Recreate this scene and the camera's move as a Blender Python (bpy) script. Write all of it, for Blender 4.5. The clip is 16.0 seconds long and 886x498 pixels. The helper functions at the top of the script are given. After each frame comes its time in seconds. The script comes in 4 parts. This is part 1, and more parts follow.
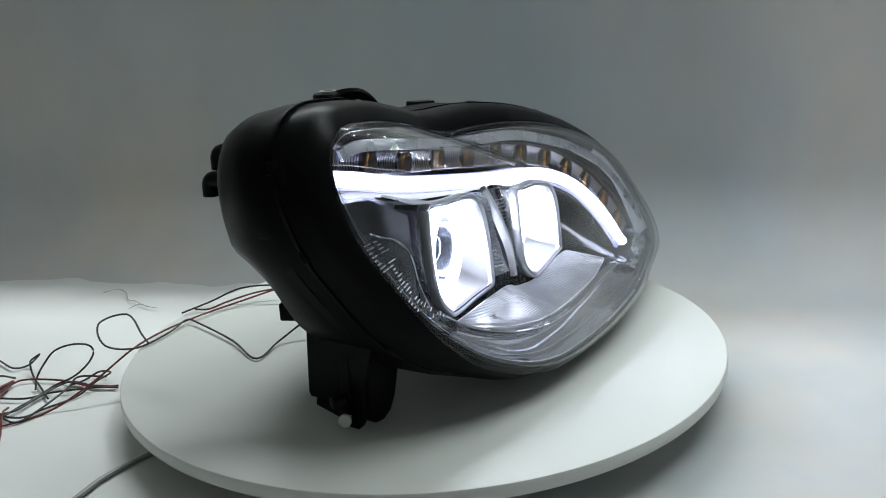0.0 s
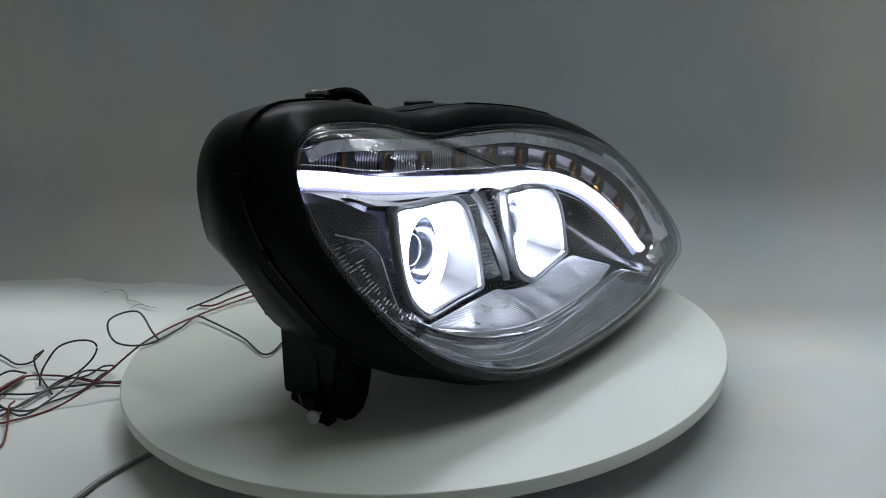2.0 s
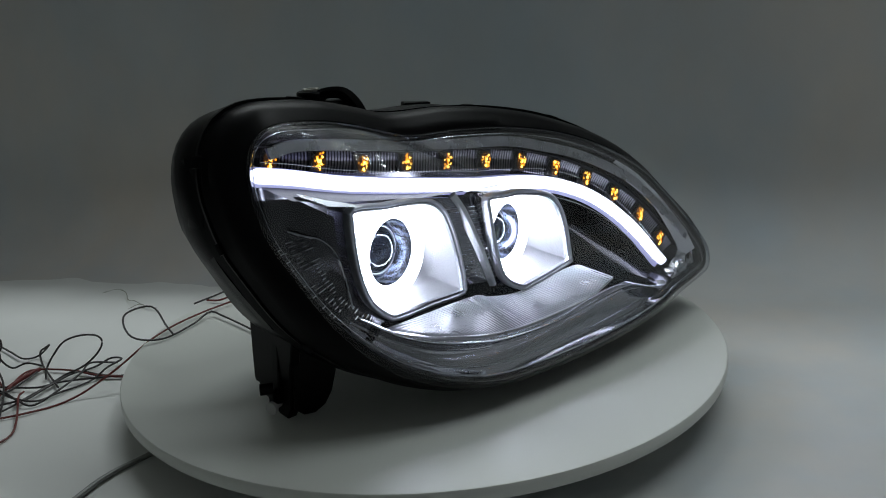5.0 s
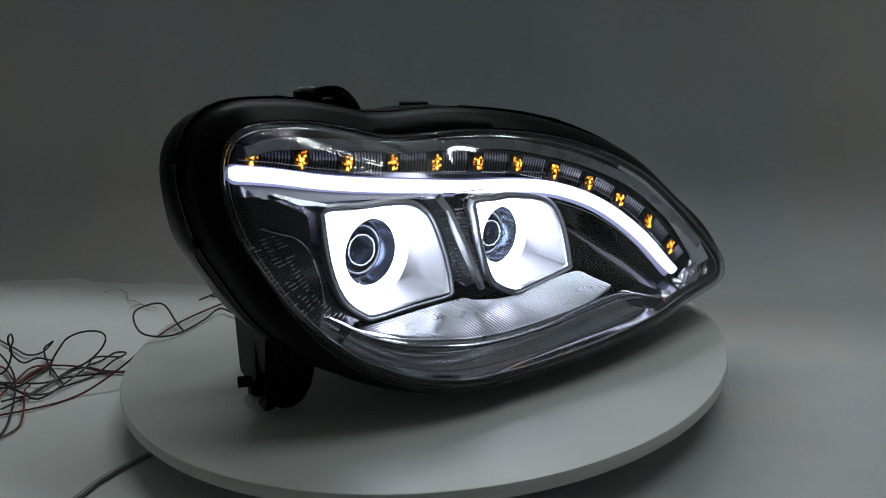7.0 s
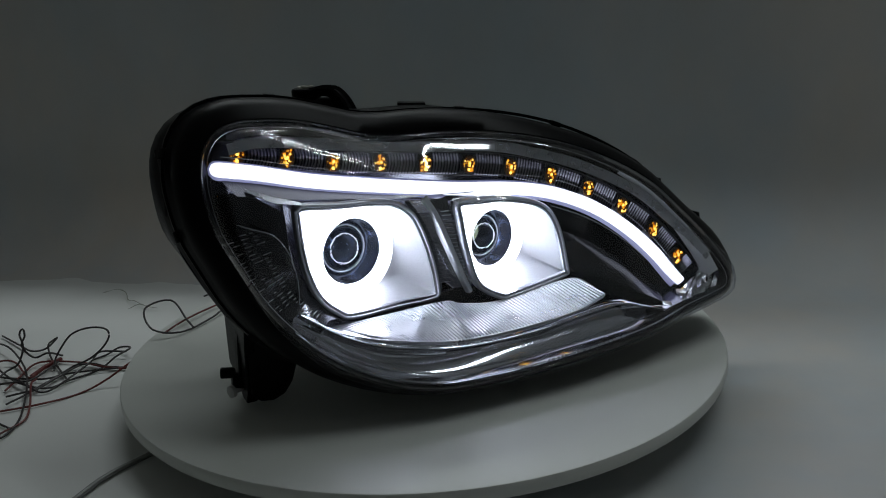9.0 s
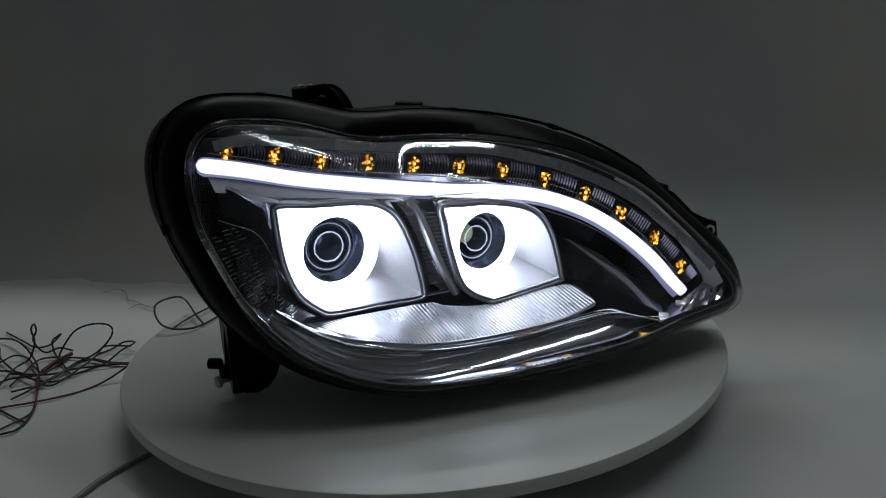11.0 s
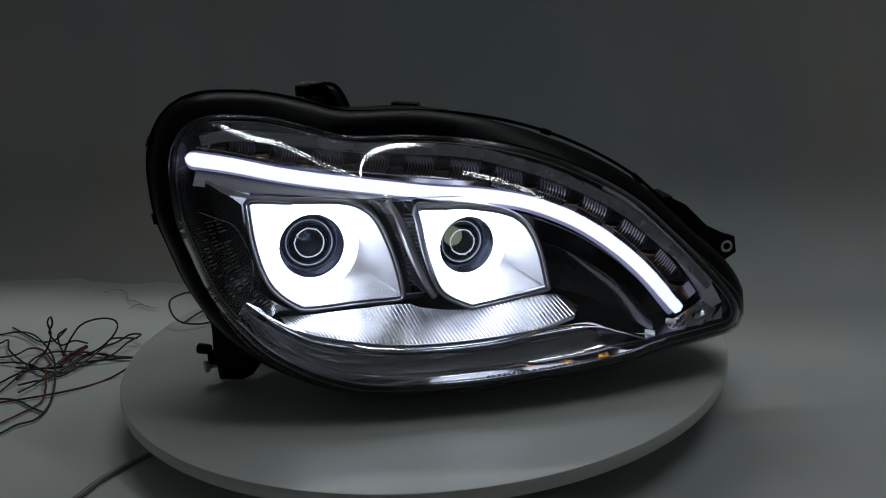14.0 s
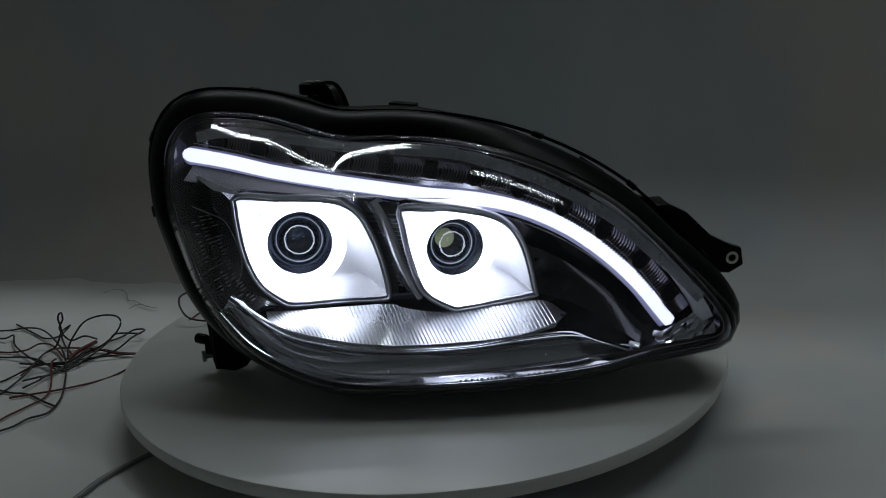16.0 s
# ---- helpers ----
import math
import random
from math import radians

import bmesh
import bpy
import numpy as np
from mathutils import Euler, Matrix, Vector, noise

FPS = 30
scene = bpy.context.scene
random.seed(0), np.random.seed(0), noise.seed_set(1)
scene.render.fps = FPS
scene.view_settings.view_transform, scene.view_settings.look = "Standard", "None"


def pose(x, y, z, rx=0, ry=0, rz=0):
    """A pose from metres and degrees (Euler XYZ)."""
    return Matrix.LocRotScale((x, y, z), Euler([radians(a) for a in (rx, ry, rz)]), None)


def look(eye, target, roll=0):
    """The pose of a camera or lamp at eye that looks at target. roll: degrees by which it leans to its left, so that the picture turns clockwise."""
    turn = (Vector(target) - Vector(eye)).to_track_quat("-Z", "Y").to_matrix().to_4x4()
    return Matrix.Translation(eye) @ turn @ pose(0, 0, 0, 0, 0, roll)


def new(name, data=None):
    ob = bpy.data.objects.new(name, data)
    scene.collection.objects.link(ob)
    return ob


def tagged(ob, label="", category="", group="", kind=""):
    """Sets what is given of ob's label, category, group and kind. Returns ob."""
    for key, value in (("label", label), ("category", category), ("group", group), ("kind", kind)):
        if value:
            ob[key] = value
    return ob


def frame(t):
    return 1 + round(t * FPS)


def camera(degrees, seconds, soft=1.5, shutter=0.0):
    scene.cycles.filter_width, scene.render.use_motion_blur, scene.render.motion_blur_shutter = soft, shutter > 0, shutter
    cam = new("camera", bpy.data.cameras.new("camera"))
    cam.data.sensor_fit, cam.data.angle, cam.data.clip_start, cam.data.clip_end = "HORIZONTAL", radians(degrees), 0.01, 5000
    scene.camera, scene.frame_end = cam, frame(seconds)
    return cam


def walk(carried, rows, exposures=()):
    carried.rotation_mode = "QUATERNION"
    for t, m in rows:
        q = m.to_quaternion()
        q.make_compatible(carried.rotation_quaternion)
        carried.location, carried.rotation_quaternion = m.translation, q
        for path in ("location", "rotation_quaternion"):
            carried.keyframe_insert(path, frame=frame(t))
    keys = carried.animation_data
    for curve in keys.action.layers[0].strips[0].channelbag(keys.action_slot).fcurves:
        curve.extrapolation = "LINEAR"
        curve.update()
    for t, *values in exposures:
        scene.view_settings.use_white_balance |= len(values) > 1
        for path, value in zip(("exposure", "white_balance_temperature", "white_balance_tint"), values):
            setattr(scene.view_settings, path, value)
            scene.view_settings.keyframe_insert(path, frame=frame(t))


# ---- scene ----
# A headlamp turning on a white turntable before a pale cloth sweep.
CAMERA_EYE = (0.0, -0.8972, 0.3593)
TILT, PAN, ROLL = 0.2872, 0.0276, -0.0582
LOOK = (math.sin(PAN) * math.cos(TILT), math.cos(PAN) * math.cos(TILT), -math.sin(TILT))
cam = camera(50.81, 16.0, soft=1.0)
stand = look(CAMERA_EYE, [e + d for e, d in zip(CAMERA_EYE, LOOK)], math.degrees(ROLL))
walk(cam, [(0.0, stand), (16.0, stand)],
     exposures=[(0.0, 0.01), (0.5, -0.21), (2.0, -0.48), (3.0, -0.57), (4.0, -0.88), (7.0, -1.45), (8.0, -1.73), (9.0, -1.83), (12.0, -2.19), (16.0, -2.26)])

# ---- light ----
world = bpy.data.worlds.new("room_air")
scene.world = world
world.use_nodes = True
world.node_tree.nodes["Background"].inputs[0].default_value = (0.55, 0.6, 0.62, 1)
world.node_tree.nodes["Background"].inputs[1].default_value = 0.02

TUBES = [(-0.1, 1.14, 1.75, 2.0, 1.35, 20.5), (0.72, -0.02, 1.7, -42.0, 1.15, 7.4)]
for tx, ty, tz, turn, long, watts in TUBES:
    lamp = bpy.data.lights.new("tube_light", "AREA")
    lamp.shape, lamp.size, lamp.size_y = "RECTANGLE", long, 0.03
    lamp.energy, lamp.color, lamp.spread = watts, (0.92, 1.0, 1.02), radians(120)
    new("tube_light", lamp).matrix_world = pose(tx, ty, tz - 0.03, 0, 0, turn)


# ---- materials ----
def material(name, color, rough=0.5, metal=0.0, vary=0.12, scale=40.0, bump=0.0, bump_scale=300.0, coat=0.0, emit=None, strength=0.0, spec=0.5):
    m = bpy.data.materials.new(name)
    m.use_nodes = True
    nt = m.node_tree
    b = nt.nodes["Principled BSDF"]
    b.inputs["Roughness"].default_value = rough
    b.inputs["Metallic"].default_value = metal
    b.inputs["Coat Weight"].default_value = coat
    b.inputs["Specular IOR Level"].default_value = spec
    co = nt.nodes.new("ShaderNodeTexCoord")
    if vary:
        n1 = nt.nodes.new("ShaderNodeTexNoise")
        n1.inputs["Scale"].default_value, n1.inputs["Detail"].default_value = scale, 6
        nt.links.new(co.outputs["Object"], n1.inputs["Vector"])
        ramp = nt.nodes.new("ShaderNodeMixRGB")
        lo = [c * (1 - vary) for c in color]
        hi = [min(1, c * (1 + vary)) for c in color]
        ramp.inputs[1].default_value, ramp.inputs[2].default_value = (*lo, 1), (*hi, 1)
        nt.links.new(n1.outputs["Fac"], ramp.inputs[0])
        nt.links.new(ramp.outputs[0], b.inputs["Base Color"])
        mr = nt.nodes.new("ShaderNodeMapRange")
        mr.inputs[3].default_value, mr.inputs[4].default_value = max(0.02, rough * 0.75), min(1, rough * 1.25)
        nt.links.new(n1.outputs["Fac"], mr.inputs[0])
        nt.links.new(mr.outputs[0], b.inputs["Roughness"])
    else:
        b.inputs["Base Color"].default_value = (*color, 1)
    if bump:
        n2 = nt.nodes.new("ShaderNodeTexNoise")
        n2.inputs["Scale"].default_value, n2.inputs["Detail"].default_value = bump_scale, 4
        nt.links.new(co.outputs["Object"], n2.inputs["Vector"])
        bp = nt.nodes.new("ShaderNodeBump")
        bp.inputs["Strength"].default_value, bp.inputs["Distance"].default_value = bump, 0.001
        nt.links.new(n2.outputs["Fac"], bp.inputs["Height"])
        nt.links.new(bp.outputs[0], b.inputs["Normal"])
    if emit:
        b.inputs["Emission Color"].default_value = (*emit, 1)
        b.inputs["Emission Strength"].default_value = strength
    return m


def clear_plastic(name, tint=(0.97, 0.98, 1.0), ior=1.38, rough=0.015):
    """Thin clear plastic: what is behind shows through, with a gloss that grows at the edges."""
    m = bpy.data.materials.new(name)
    m.use_nodes = True
    nt = m.node_tree
    for n in list(nt.nodes):
        nt.nodes.remove(n)
    out = nt.nodes.new("ShaderNodeOutputMaterial")
    see = nt.nodes.new("ShaderNodeBsdfTransparent")
    see.inputs[0].default_value = (*tint, 1)
    shine = nt.nodes.new("ShaderNodeBsdfGlossy")
    shine.inputs["Roughness"].default_value = rough
    face = nt.nodes.new("ShaderNodeLayerWeight")
    face.inputs[0].default_value = 0.5
    curve = nt.nodes.new("ShaderNodeMath")
    curve.operation = "POWER"
    curve.inputs[1].default_value = 4.0
    nt.links.new(face.outputs["Facing"], curve.inputs[0])
    fr = nt.nodes.new("ShaderNodeMapRange")
    fr.inputs[3].default_value, fr.inputs[4].default_value = ((ior - 1) / (ior + 1)) ** 2, 0.85
    nt.links.new(curve.outputs[0], fr.inputs[0])
    mix = nt.nodes.new("ShaderNodeMixShader")
    nt.links.new(fr.outputs[0], mix.inputs[0])
    nt.links.new(see.outputs[0], mix.inputs[1])
    nt.links.new(shine.outputs[0], mix.inputs[2])
    nt.links.new(mix.outputs[0], out.inputs[0])
    return m


CLOTH = material("backdrop_cloth", (0.60, 0.60, 0.585), 0.85, vary=0.0, bump=0.3, bump_scale=45)


def mottle(mat, warm, cool, scale):
    """Soft uneven staining in two tones, stretched along the hang of the cloth."""
    nt = mat.node_tree
    co = nt.nodes.new("ShaderNodeTexCoord")
    mp = nt.nodes.new("ShaderNodeMapping")
    mp.inputs["Scale"].default_value = (1.0, 1.0, 0.65)
    nt.links.new(co.outputs["Object"], mp.inputs[0])
    a = nt.nodes.new("ShaderNodeTexNoise")
    a.inputs["Scale"].default_value, a.inputs["Detail"].default_value, a.inputs["Roughness"].default_value = scale, 5, 0.6
    b = nt.nodes.new("ShaderNodeTexNoise")
    b.inputs["Scale"].default_value, b.inputs["Detail"].default_value = scale * 5, 4
    for n in (a, b):
        nt.links.new(mp.outputs[0], n.inputs["Vector"])
    ramp = nt.nodes.new("ShaderNodeMapRange")
    ramp.inputs[1].default_value, ramp.inputs[2].default_value = 0.35, 0.65
    nt.links.new(a.outputs["Fac"], ramp.inputs[0])
    mix = nt.nodes.new("ShaderNodeMixRGB")
    mix.inputs[1].default_value, mix.inputs[2].default_value = (*warm, 1), (*cool, 1)
    nt.links.new(ramp.outputs[0], mix.inputs[0])
    fine = nt.nodes.new("ShaderNodeMapRange")
    fine.inputs[3].default_value, fine.inputs[4].default_value = 0.92, 1.06
    nt.links.new(b.outputs["Fac"], fine.inputs[0])
    mul = nt.nodes.new("ShaderNodeVectorMath")
    mul.operation = "SCALE"
    nt.links.new(mix.outputs[0], mul.inputs[0])
    nt.links.new(fine.outputs[0], mul.inputs["Scale"])
    nt.links.new(mul.outputs[0], nt.nodes["Principled BSDF"].inputs["Base Color"])


mottle(CLOTH, (0.635, 0.585, 0.53), (0.51, 0.565, 0.605), 2.6)
PAPER = material("floor_sheet_white", (0.74, 0.75, 0.73), 0.7, vary=0.05, scale=6.0, bump=0.2, bump_scale=40)
TEAR = material("torn_sheet_edge", (0.33, 0.34, 0.29), 0.8, vary=0.3, scale=200)
WALL = material("room_paint", (0.74, 0.74, 0.72), 0.8, vary=0.08, scale=2.0)
WHITE = material("turntable_white", (0.72, 0.74, 0.70), 0.32, vary=0.03, scale=1.5, spec=0.35)
BLACK = material("black_plastic", (0.0045, 0.0045, 0.005), 0.33, vary=0.3, scale=60, bump=0.12, bump_scale=900, spec=0.08)
DARK = material("dark_plastic", (0.03, 0.03, 0.032), 0.3, vary=0.3, scale=50, bump=0.1, bump_scale=700)
SMOKE = material("smoked_chrome", (0.16, 0.16, 0.175), 0.16, metal=1.0, vary=0.25, scale=35)
CHROME = material("bright_chrome", (0.78, 0.79, 0.82), 0.12, metal=1.0, vary=0.08, scale=40)
SHELF = material("frosted_shelf_chrome", (0.96, 0.96, 0.98), 0.29, metal=1.0, vary=0.1, scale=60)
RIBBED = material("ribbed_chrome", (0.96, 0.96, 0.98), 0.22, metal=1.0, vary=0.1, scale=60)
BOWL = material("reflector_silver", (0.86, 0.87, 0.92), 0.33, metal=1.0, vary=0.3, scale=900, bump=1.0, bump_scale=1150)
LIGHT = material("light_guide_glow", (0.9, 0.9, 0.95), 0.35, vary=0, emit=(0.80, 0.85, 1.0), strength=6.5)
HALO = material("halo_glow", (0.9, 0.9, 0.95), 0.35, vary=0, emit=(0.80, 0.86, 1.0), strength=30.0)
GUIDE = material("milky_guide", (0.34, 0.34, 0.44), 0.25, vary=0.05, scale=40, emit=(0.56, 0.58, 1.0), strength=0.8)
LIGHT_TIP = material("light_guide_tip_glow", (0.85, 0.86, 0.95), 0.35, vary=0, emit=(0.74, 0.78, 1.0), strength=6.5)
AMBER = material("amber_led_lit", (0.9, 0.4, 0.03), 0.3, vary=0, emit=(1.0, 0.30, 0.008), strength=4.5)
SPARK = material("amber_led_core", (0.9, 0.5, 0.06), 0.3, vary=0, emit=(1.0, 0.58, 0.09), strength=10.0)
AMBER_FOIL = material("amber_foil", (0.20, 0.085, 0.02), 0.4, metal=0.5, vary=0.5, scale=600)
UNLIT = material("led_back", (0.03, 0.03, 0.034), 0.35, metal=1.0, vary=0.2, scale=300)
STEEL = material("zinc_screw", (0.55, 0.54, 0.5), 0.35, metal=1.0, vary=0.2, scale=200)
NYLON = material("clear_nylon", (0.55, 0.56, 0.55), 0.3, vary=0.1, scale=120)
WIRE_BLACK = material("black_wire", (0.03, 0.025, 0.025), 0.5, vary=0.2, scale=80)
WIRE_RED = material("dark_red_wire", (0.16, 0.03, 0.025), 0.5, vary=0.2, scale=80)
SPLICE = material("dark_red_tape", (0.14, 0.02, 0.018), 0.6, vary=0.3, scale=300, bump=0.4, bump_scale=900)
GREY_CABLE = material("grey_cable", (0.30, 0.31, 0.30), 0.5, vary=0.1, scale=50)
CLEAR = clear_plastic("clear_lens")
LIP = clear_plastic("clear_lip", (0.84, 0.85, 0.88), 1.5, 0.04)
GLASS = clear_plastic("projector_glass", (0.75, 0.8, 0.86), 2.2, 0.01)
STRIP = material("frosted_chrome", (0.88, 0.89, 0.94), 0.48, metal=1.0, vary=0.12, scale=120)
SATIN = material("satin_silver", (0.55, 0.56, 0.60), 0.38, metal=1.0, vary=0.12, scale=80)
MIRROR = material("smoked_mirror", (0.30, 0.30, 0.33), 0.06, metal=1.0, vary=0.15, scale=30)
TRIM = material("lower_trim_chrome", (0.60, 0.60, 0.64), 0.07, metal=1.0, vary=0.12, scale=30)
PIANO = material("gloss_black", (0.014, 0.014, 0.016), 0.12, vary=0.2, scale=40)
BRIGHT = material("bright_trim", (0.82, 0.83, 0.88), 0.28, metal=1.0, vary=0.1, scale=60)
CHANNEL = material("grey_reflector", (0.055, 0.055, 0.065), 0.32, metal=1.0, vary=0.25, scale=90)
RIBGREY = material("grey_rib", (0.34, 0.34, 0.37), 0.30, metal=1.0, vary=0.15, scale=90)
SHROUD = material("grey_shroud", (0.26, 0.28, 0.34), 0.14, metal=0.9, vary=0.2, scale=60)
CHIP = material("led_chip_yellow", (0.75, 0.72, 0.35), 0.4, vary=0.1, scale=400)
TUBE = material("tube_lit", (0.9, 0.9, 0.9), 0.4, vary=0, emit=(0.9, 1.0, 1.03), strength=6.0)


# ---- mesh helpers ----
def part(name, data, mat, parent=None, label="", smooth=40):
    """One mesh object out of (verts, faces), under its thing."""
    verts, faces = data
    me = bpy.data.meshes.new(name)
    me.from_pydata([tuple(v) for v in verts], [], faces)
    me.validate()
    bm = bmesh.new()
    bm.from_mesh(me)
    bmesh.ops.recalc_face_normals(bm, faces=bm.faces)
    bm.to_mesh(me)
    bm.free()
    if smooth:
        me.polygons.foreach_set("use_smooth", [True] * len(me.polygons))
        me.set_sharp_from_angle(angle=radians(smooth))
    for m in (mat if isinstance(mat, (list, tuple)) else [mat]):
        me.materials.append(m)
    ob = new(name, me)
    if parent:
        ob.parent = parent
    if label:
        ob["label"] = label
    return ob


def join(*datas):
    verts, faces = [], []
    for v, f in datas:
        k = len(verts)
        verts += [tuple(p) for p in v]
        faces += [[i + k for i in q] for q in f]
    return verts, faces


def moved(data, m):
    return [m @ Vector(v) for v in data[0]], data[1]


def spline(pts, n, closed=False):
    """n points at even arc length on a Catmull-Rom curve through pts."""
    pts = [np.array(p, float) for p in pts]
    if closed:
        ext = [pts[-1]] + pts + pts[:2]
    else:
        ext = [2 * pts[0] - pts[1]] + pts + [2 * pts[-1] - pts[-2]]
    fine = []
    for i in range(1, len(ext) - 2):
        a, b, c, d = ext[i - 1:i + 3]
        for t in np.linspace(0, 1, 12, endpoint=False):
            fine.append(0.5 * (2 * b + (c - a) * t + (2 * a - 5 * b + 4 * c - d) * t * t + (3 * b - a - 3 * c + d) * t ** 3))
    fine.append(ext[-2])
    fine = np.array(fine)
    run = np.concatenate([[0], np.cumsum(np.linalg.norm(np.diff(fine, axis=0), axis=1))])
    at = np.linspace(0, run[-1], n, endpoint=not closed)
    return np.stack([np.interp(at, run, fine[:, j]) for j in range(fine.shape[1])], 1)


def loft(rings, closed=True, cap0=False, cap1=False):
    n = len(rings[0])
    verts = [p for r in rings for p in r]
    faces = []
    for i in range(len(rings) - 1):
        for j in range(n if closed else n - 1):
            a, b = i * n + j, i * n + (j + 1) % n
            faces.append([a, b, b + n, a + n])
    if cap0:
        faces.append(list(range(n)))
    if cap1:
        faces.append(list(range((len(rings) - 1) * n, len(rings) * n)))
    return verts, faces


def sweep(path, section, closed=False, up=(0, 0, 1), cap=True, scale=None):
    """A section (a, b) carried along a path: a to the side that 'up' names, b across."""
    path = np.array(path, float)
    rings = []
    n = len(path)
    for i, p in enumerate(path):
        if closed:
            t = path[(i + 1) % n] - path[i - 1]
        else:
            t = path[min(i + 1, n - 1)] - path[max(i - 1, 0)]
        t = t / (np.linalg.norm(t) + 1e-12)
        side = np.cross(t, up)
        side /= np.linalg.norm(side) + 1e-12
        top = np.cross(side, t)
        k = scale[i] if scale is not None else 1.0
        rings.append([p + (top * a + side * b) * k for a, b in section])
    if closed:
        rings.append(rings[0])
    return loft(rings, True, cap and not closed, cap and not closed)


def circle(r, n=12, start=0.0):
    return [(r * math.cos(start + 2 * math.pi * i / n), r * math.sin(start + 2 * math.pi * i / n)) for i in range(n)]


def tube(path, r, n=8):
    return sweep(path, circle(r, n), up=(0.13, 0.2, 0.97))


def turned(profile, n=32):
    """A solid of revolution about +y out of (radius, y)."""
    rings = [[(r * math.cos(2 * math.pi * i / n), y, r * math.sin(2 * math.pi * i / n)) for i in range(n)] for r, y in profile]
    return loft(rings, True)


def box(x0, x1, y0, y1, z0, z1, r=0.0015):
    """A block with chamfered edges."""
    bm = bmesh.new()
    bmesh.ops.create_cube(bm, size=1.0)
    for v in bm.verts:
        v.co = Vector(((x0 + x1) / 2 + v.co.x * (x1 - x0), (y0 + y1) / 2 + v.co.y * (y1 - y0), (z0 + z1) / 2 + v.co.z * (z1 - z0)))
    if r:
        bmesh.ops.bevel(bm, geom=list(bm.edges), offset=r, segments=2, affect="EDGES", profile=0.5)
    bm.verts.index_update()
    data = [v.co.copy() for v in bm.verts], [[v.index for v in f.verts] for f in bm.faces]
    bm.free()
    return data


def outset(ring, d):
    """A closed (x, z) outline moved outwards by d (a number, or one for each point)."""
    ring = np.array(ring)
    t = np.roll(ring, -1, 0) - np.roll(ring, 1, 0)
    t /= np.linalg.norm(t, axis=1)[:, None]
    nrm = np.stack([t[:, 1], -t[:, 0]], 1)
    area = 0.5 * np.sum(ring[:, 0] * np.roll(ring[:, 1], -1) - ring[:, 1] * np.roll(ring[:, 0], -1))
    if area < 0:
        nrm = -nrm
    return ring + nrm * np.reshape(d, (-1, 1))


# ---- the room, the sweep and the floor sheet ----
FLOOR = -0.045
SWEEP_TURN = -15.8


def build_backdrop():
    across = np.linspace(-1.9, 1.9, 150)
    prof = [(v, FLOOR) for v in np.linspace(-1.5, 0.27, 60)]
    R = 0.13
    prof += [(0.27 + R * math.sin(a), FLOOR + R - R * math.cos(a)) for a in np.linspace(0.15, math.pi / 2, 10)]
    prof += [(0.40, z) for z in np.linspace(FLOOR + R + 0.03, 0.395, 24)]
    ca, sa = math.cos(radians(SWEEP_TURN)), math.sin(radians(SWEEP_TURN))
    rings = []
    for v, z in prof:
        row = []
        for u in across:
            up = max(0.0, min(1.0, (z - FLOOR) / 0.25))
            w = noise.noise((u * 2.3, z * 0.7, 3.1)) * 0.012 * up + noise.noise((u * 7.0, z * 1.1, 9.0)) * 0.004 * up
            lift = abs(noise.noise((u * 3.0, v * 3.0, 0.5))) * 0.003 * (1 - up)
            vv = v + w
            row.append((u * ca - vv * sa, u * sa + vv * ca, z - lift))
        rings.append(row)
    ob = part("backdrop", loft(rings, closed=False), CLOTH, smooth=60)
    tagged(ob, "pale grey cloth sweep hanging behind and under the turntable", "backdrop", kind="structure")


def build_floor_sheet():
    """The creased white sheet that lies on the sweep, with a torn far edge."""
    ca, sa = math.cos(radians(SWEEP_TURN)), math.sin(radians(SWEEP_TURN))
    us, vs = np.linspace(-1.2, 0.02, 90), np.linspace(0, 1, 60)
    rings = []
    for k in vs:
        row = []
        for u in us:
            far = 0.262 + 0.016 * noise.noise((u * 9.0, 0.0, 4.0)) + 0.007 * noise.noise((u * 31.0, 2.0, 1.0))
            v = -1.2 + (far + 1.2) * k
            edge = max(0.0, (k - 0.9) / 0.1)
            z = FLOOR + 0.0035 + 0.004 * abs(noise.noise((u * 8, v * 8, 0.0))) + edge * 0.012 * abs(noise.noise((u * 14.0, 5.0, 2.0)))
            row.append((u * ca - v * sa, u * sa + v * ca, z))
        rings.append(row)
    ob = part("floor_sheet", loft(rings, closed=False), PAPER, smooth=60)
    tagged(ob, "creased white sheet laid on the cloth sweep", "sheet", kind="structure")
    for run, wide in (([(-0.437, 0.337), (-0.430, 0.345), (-0.419, 0.349), (-0.404, 0.332), (-0.392, 0.300), (-0.382, 0.294), (-0.370, 0.279), (-0.355, 0.265), (-0.343, 0.258)], 0.0016), ([(-0.381, 0.262), (-0.374, 0.277), (-0.369, 0.278)], 0.0012)):
        path = spline([(x, y, FLOOR + 0.0088) for x, y in run], 40)
        size = [0.35 + 0.65 * abs(noise.noise((i * 0.31, 0.0, 7.0))) for i in range(40)]
        part("tear", sweep(path, [(0.0004, -wide), (0.0004, wide), (-0.0004, wide), (-0.0004, -wide)], scale=size), TEAR, ob, "thin ragged tear in the sheet")


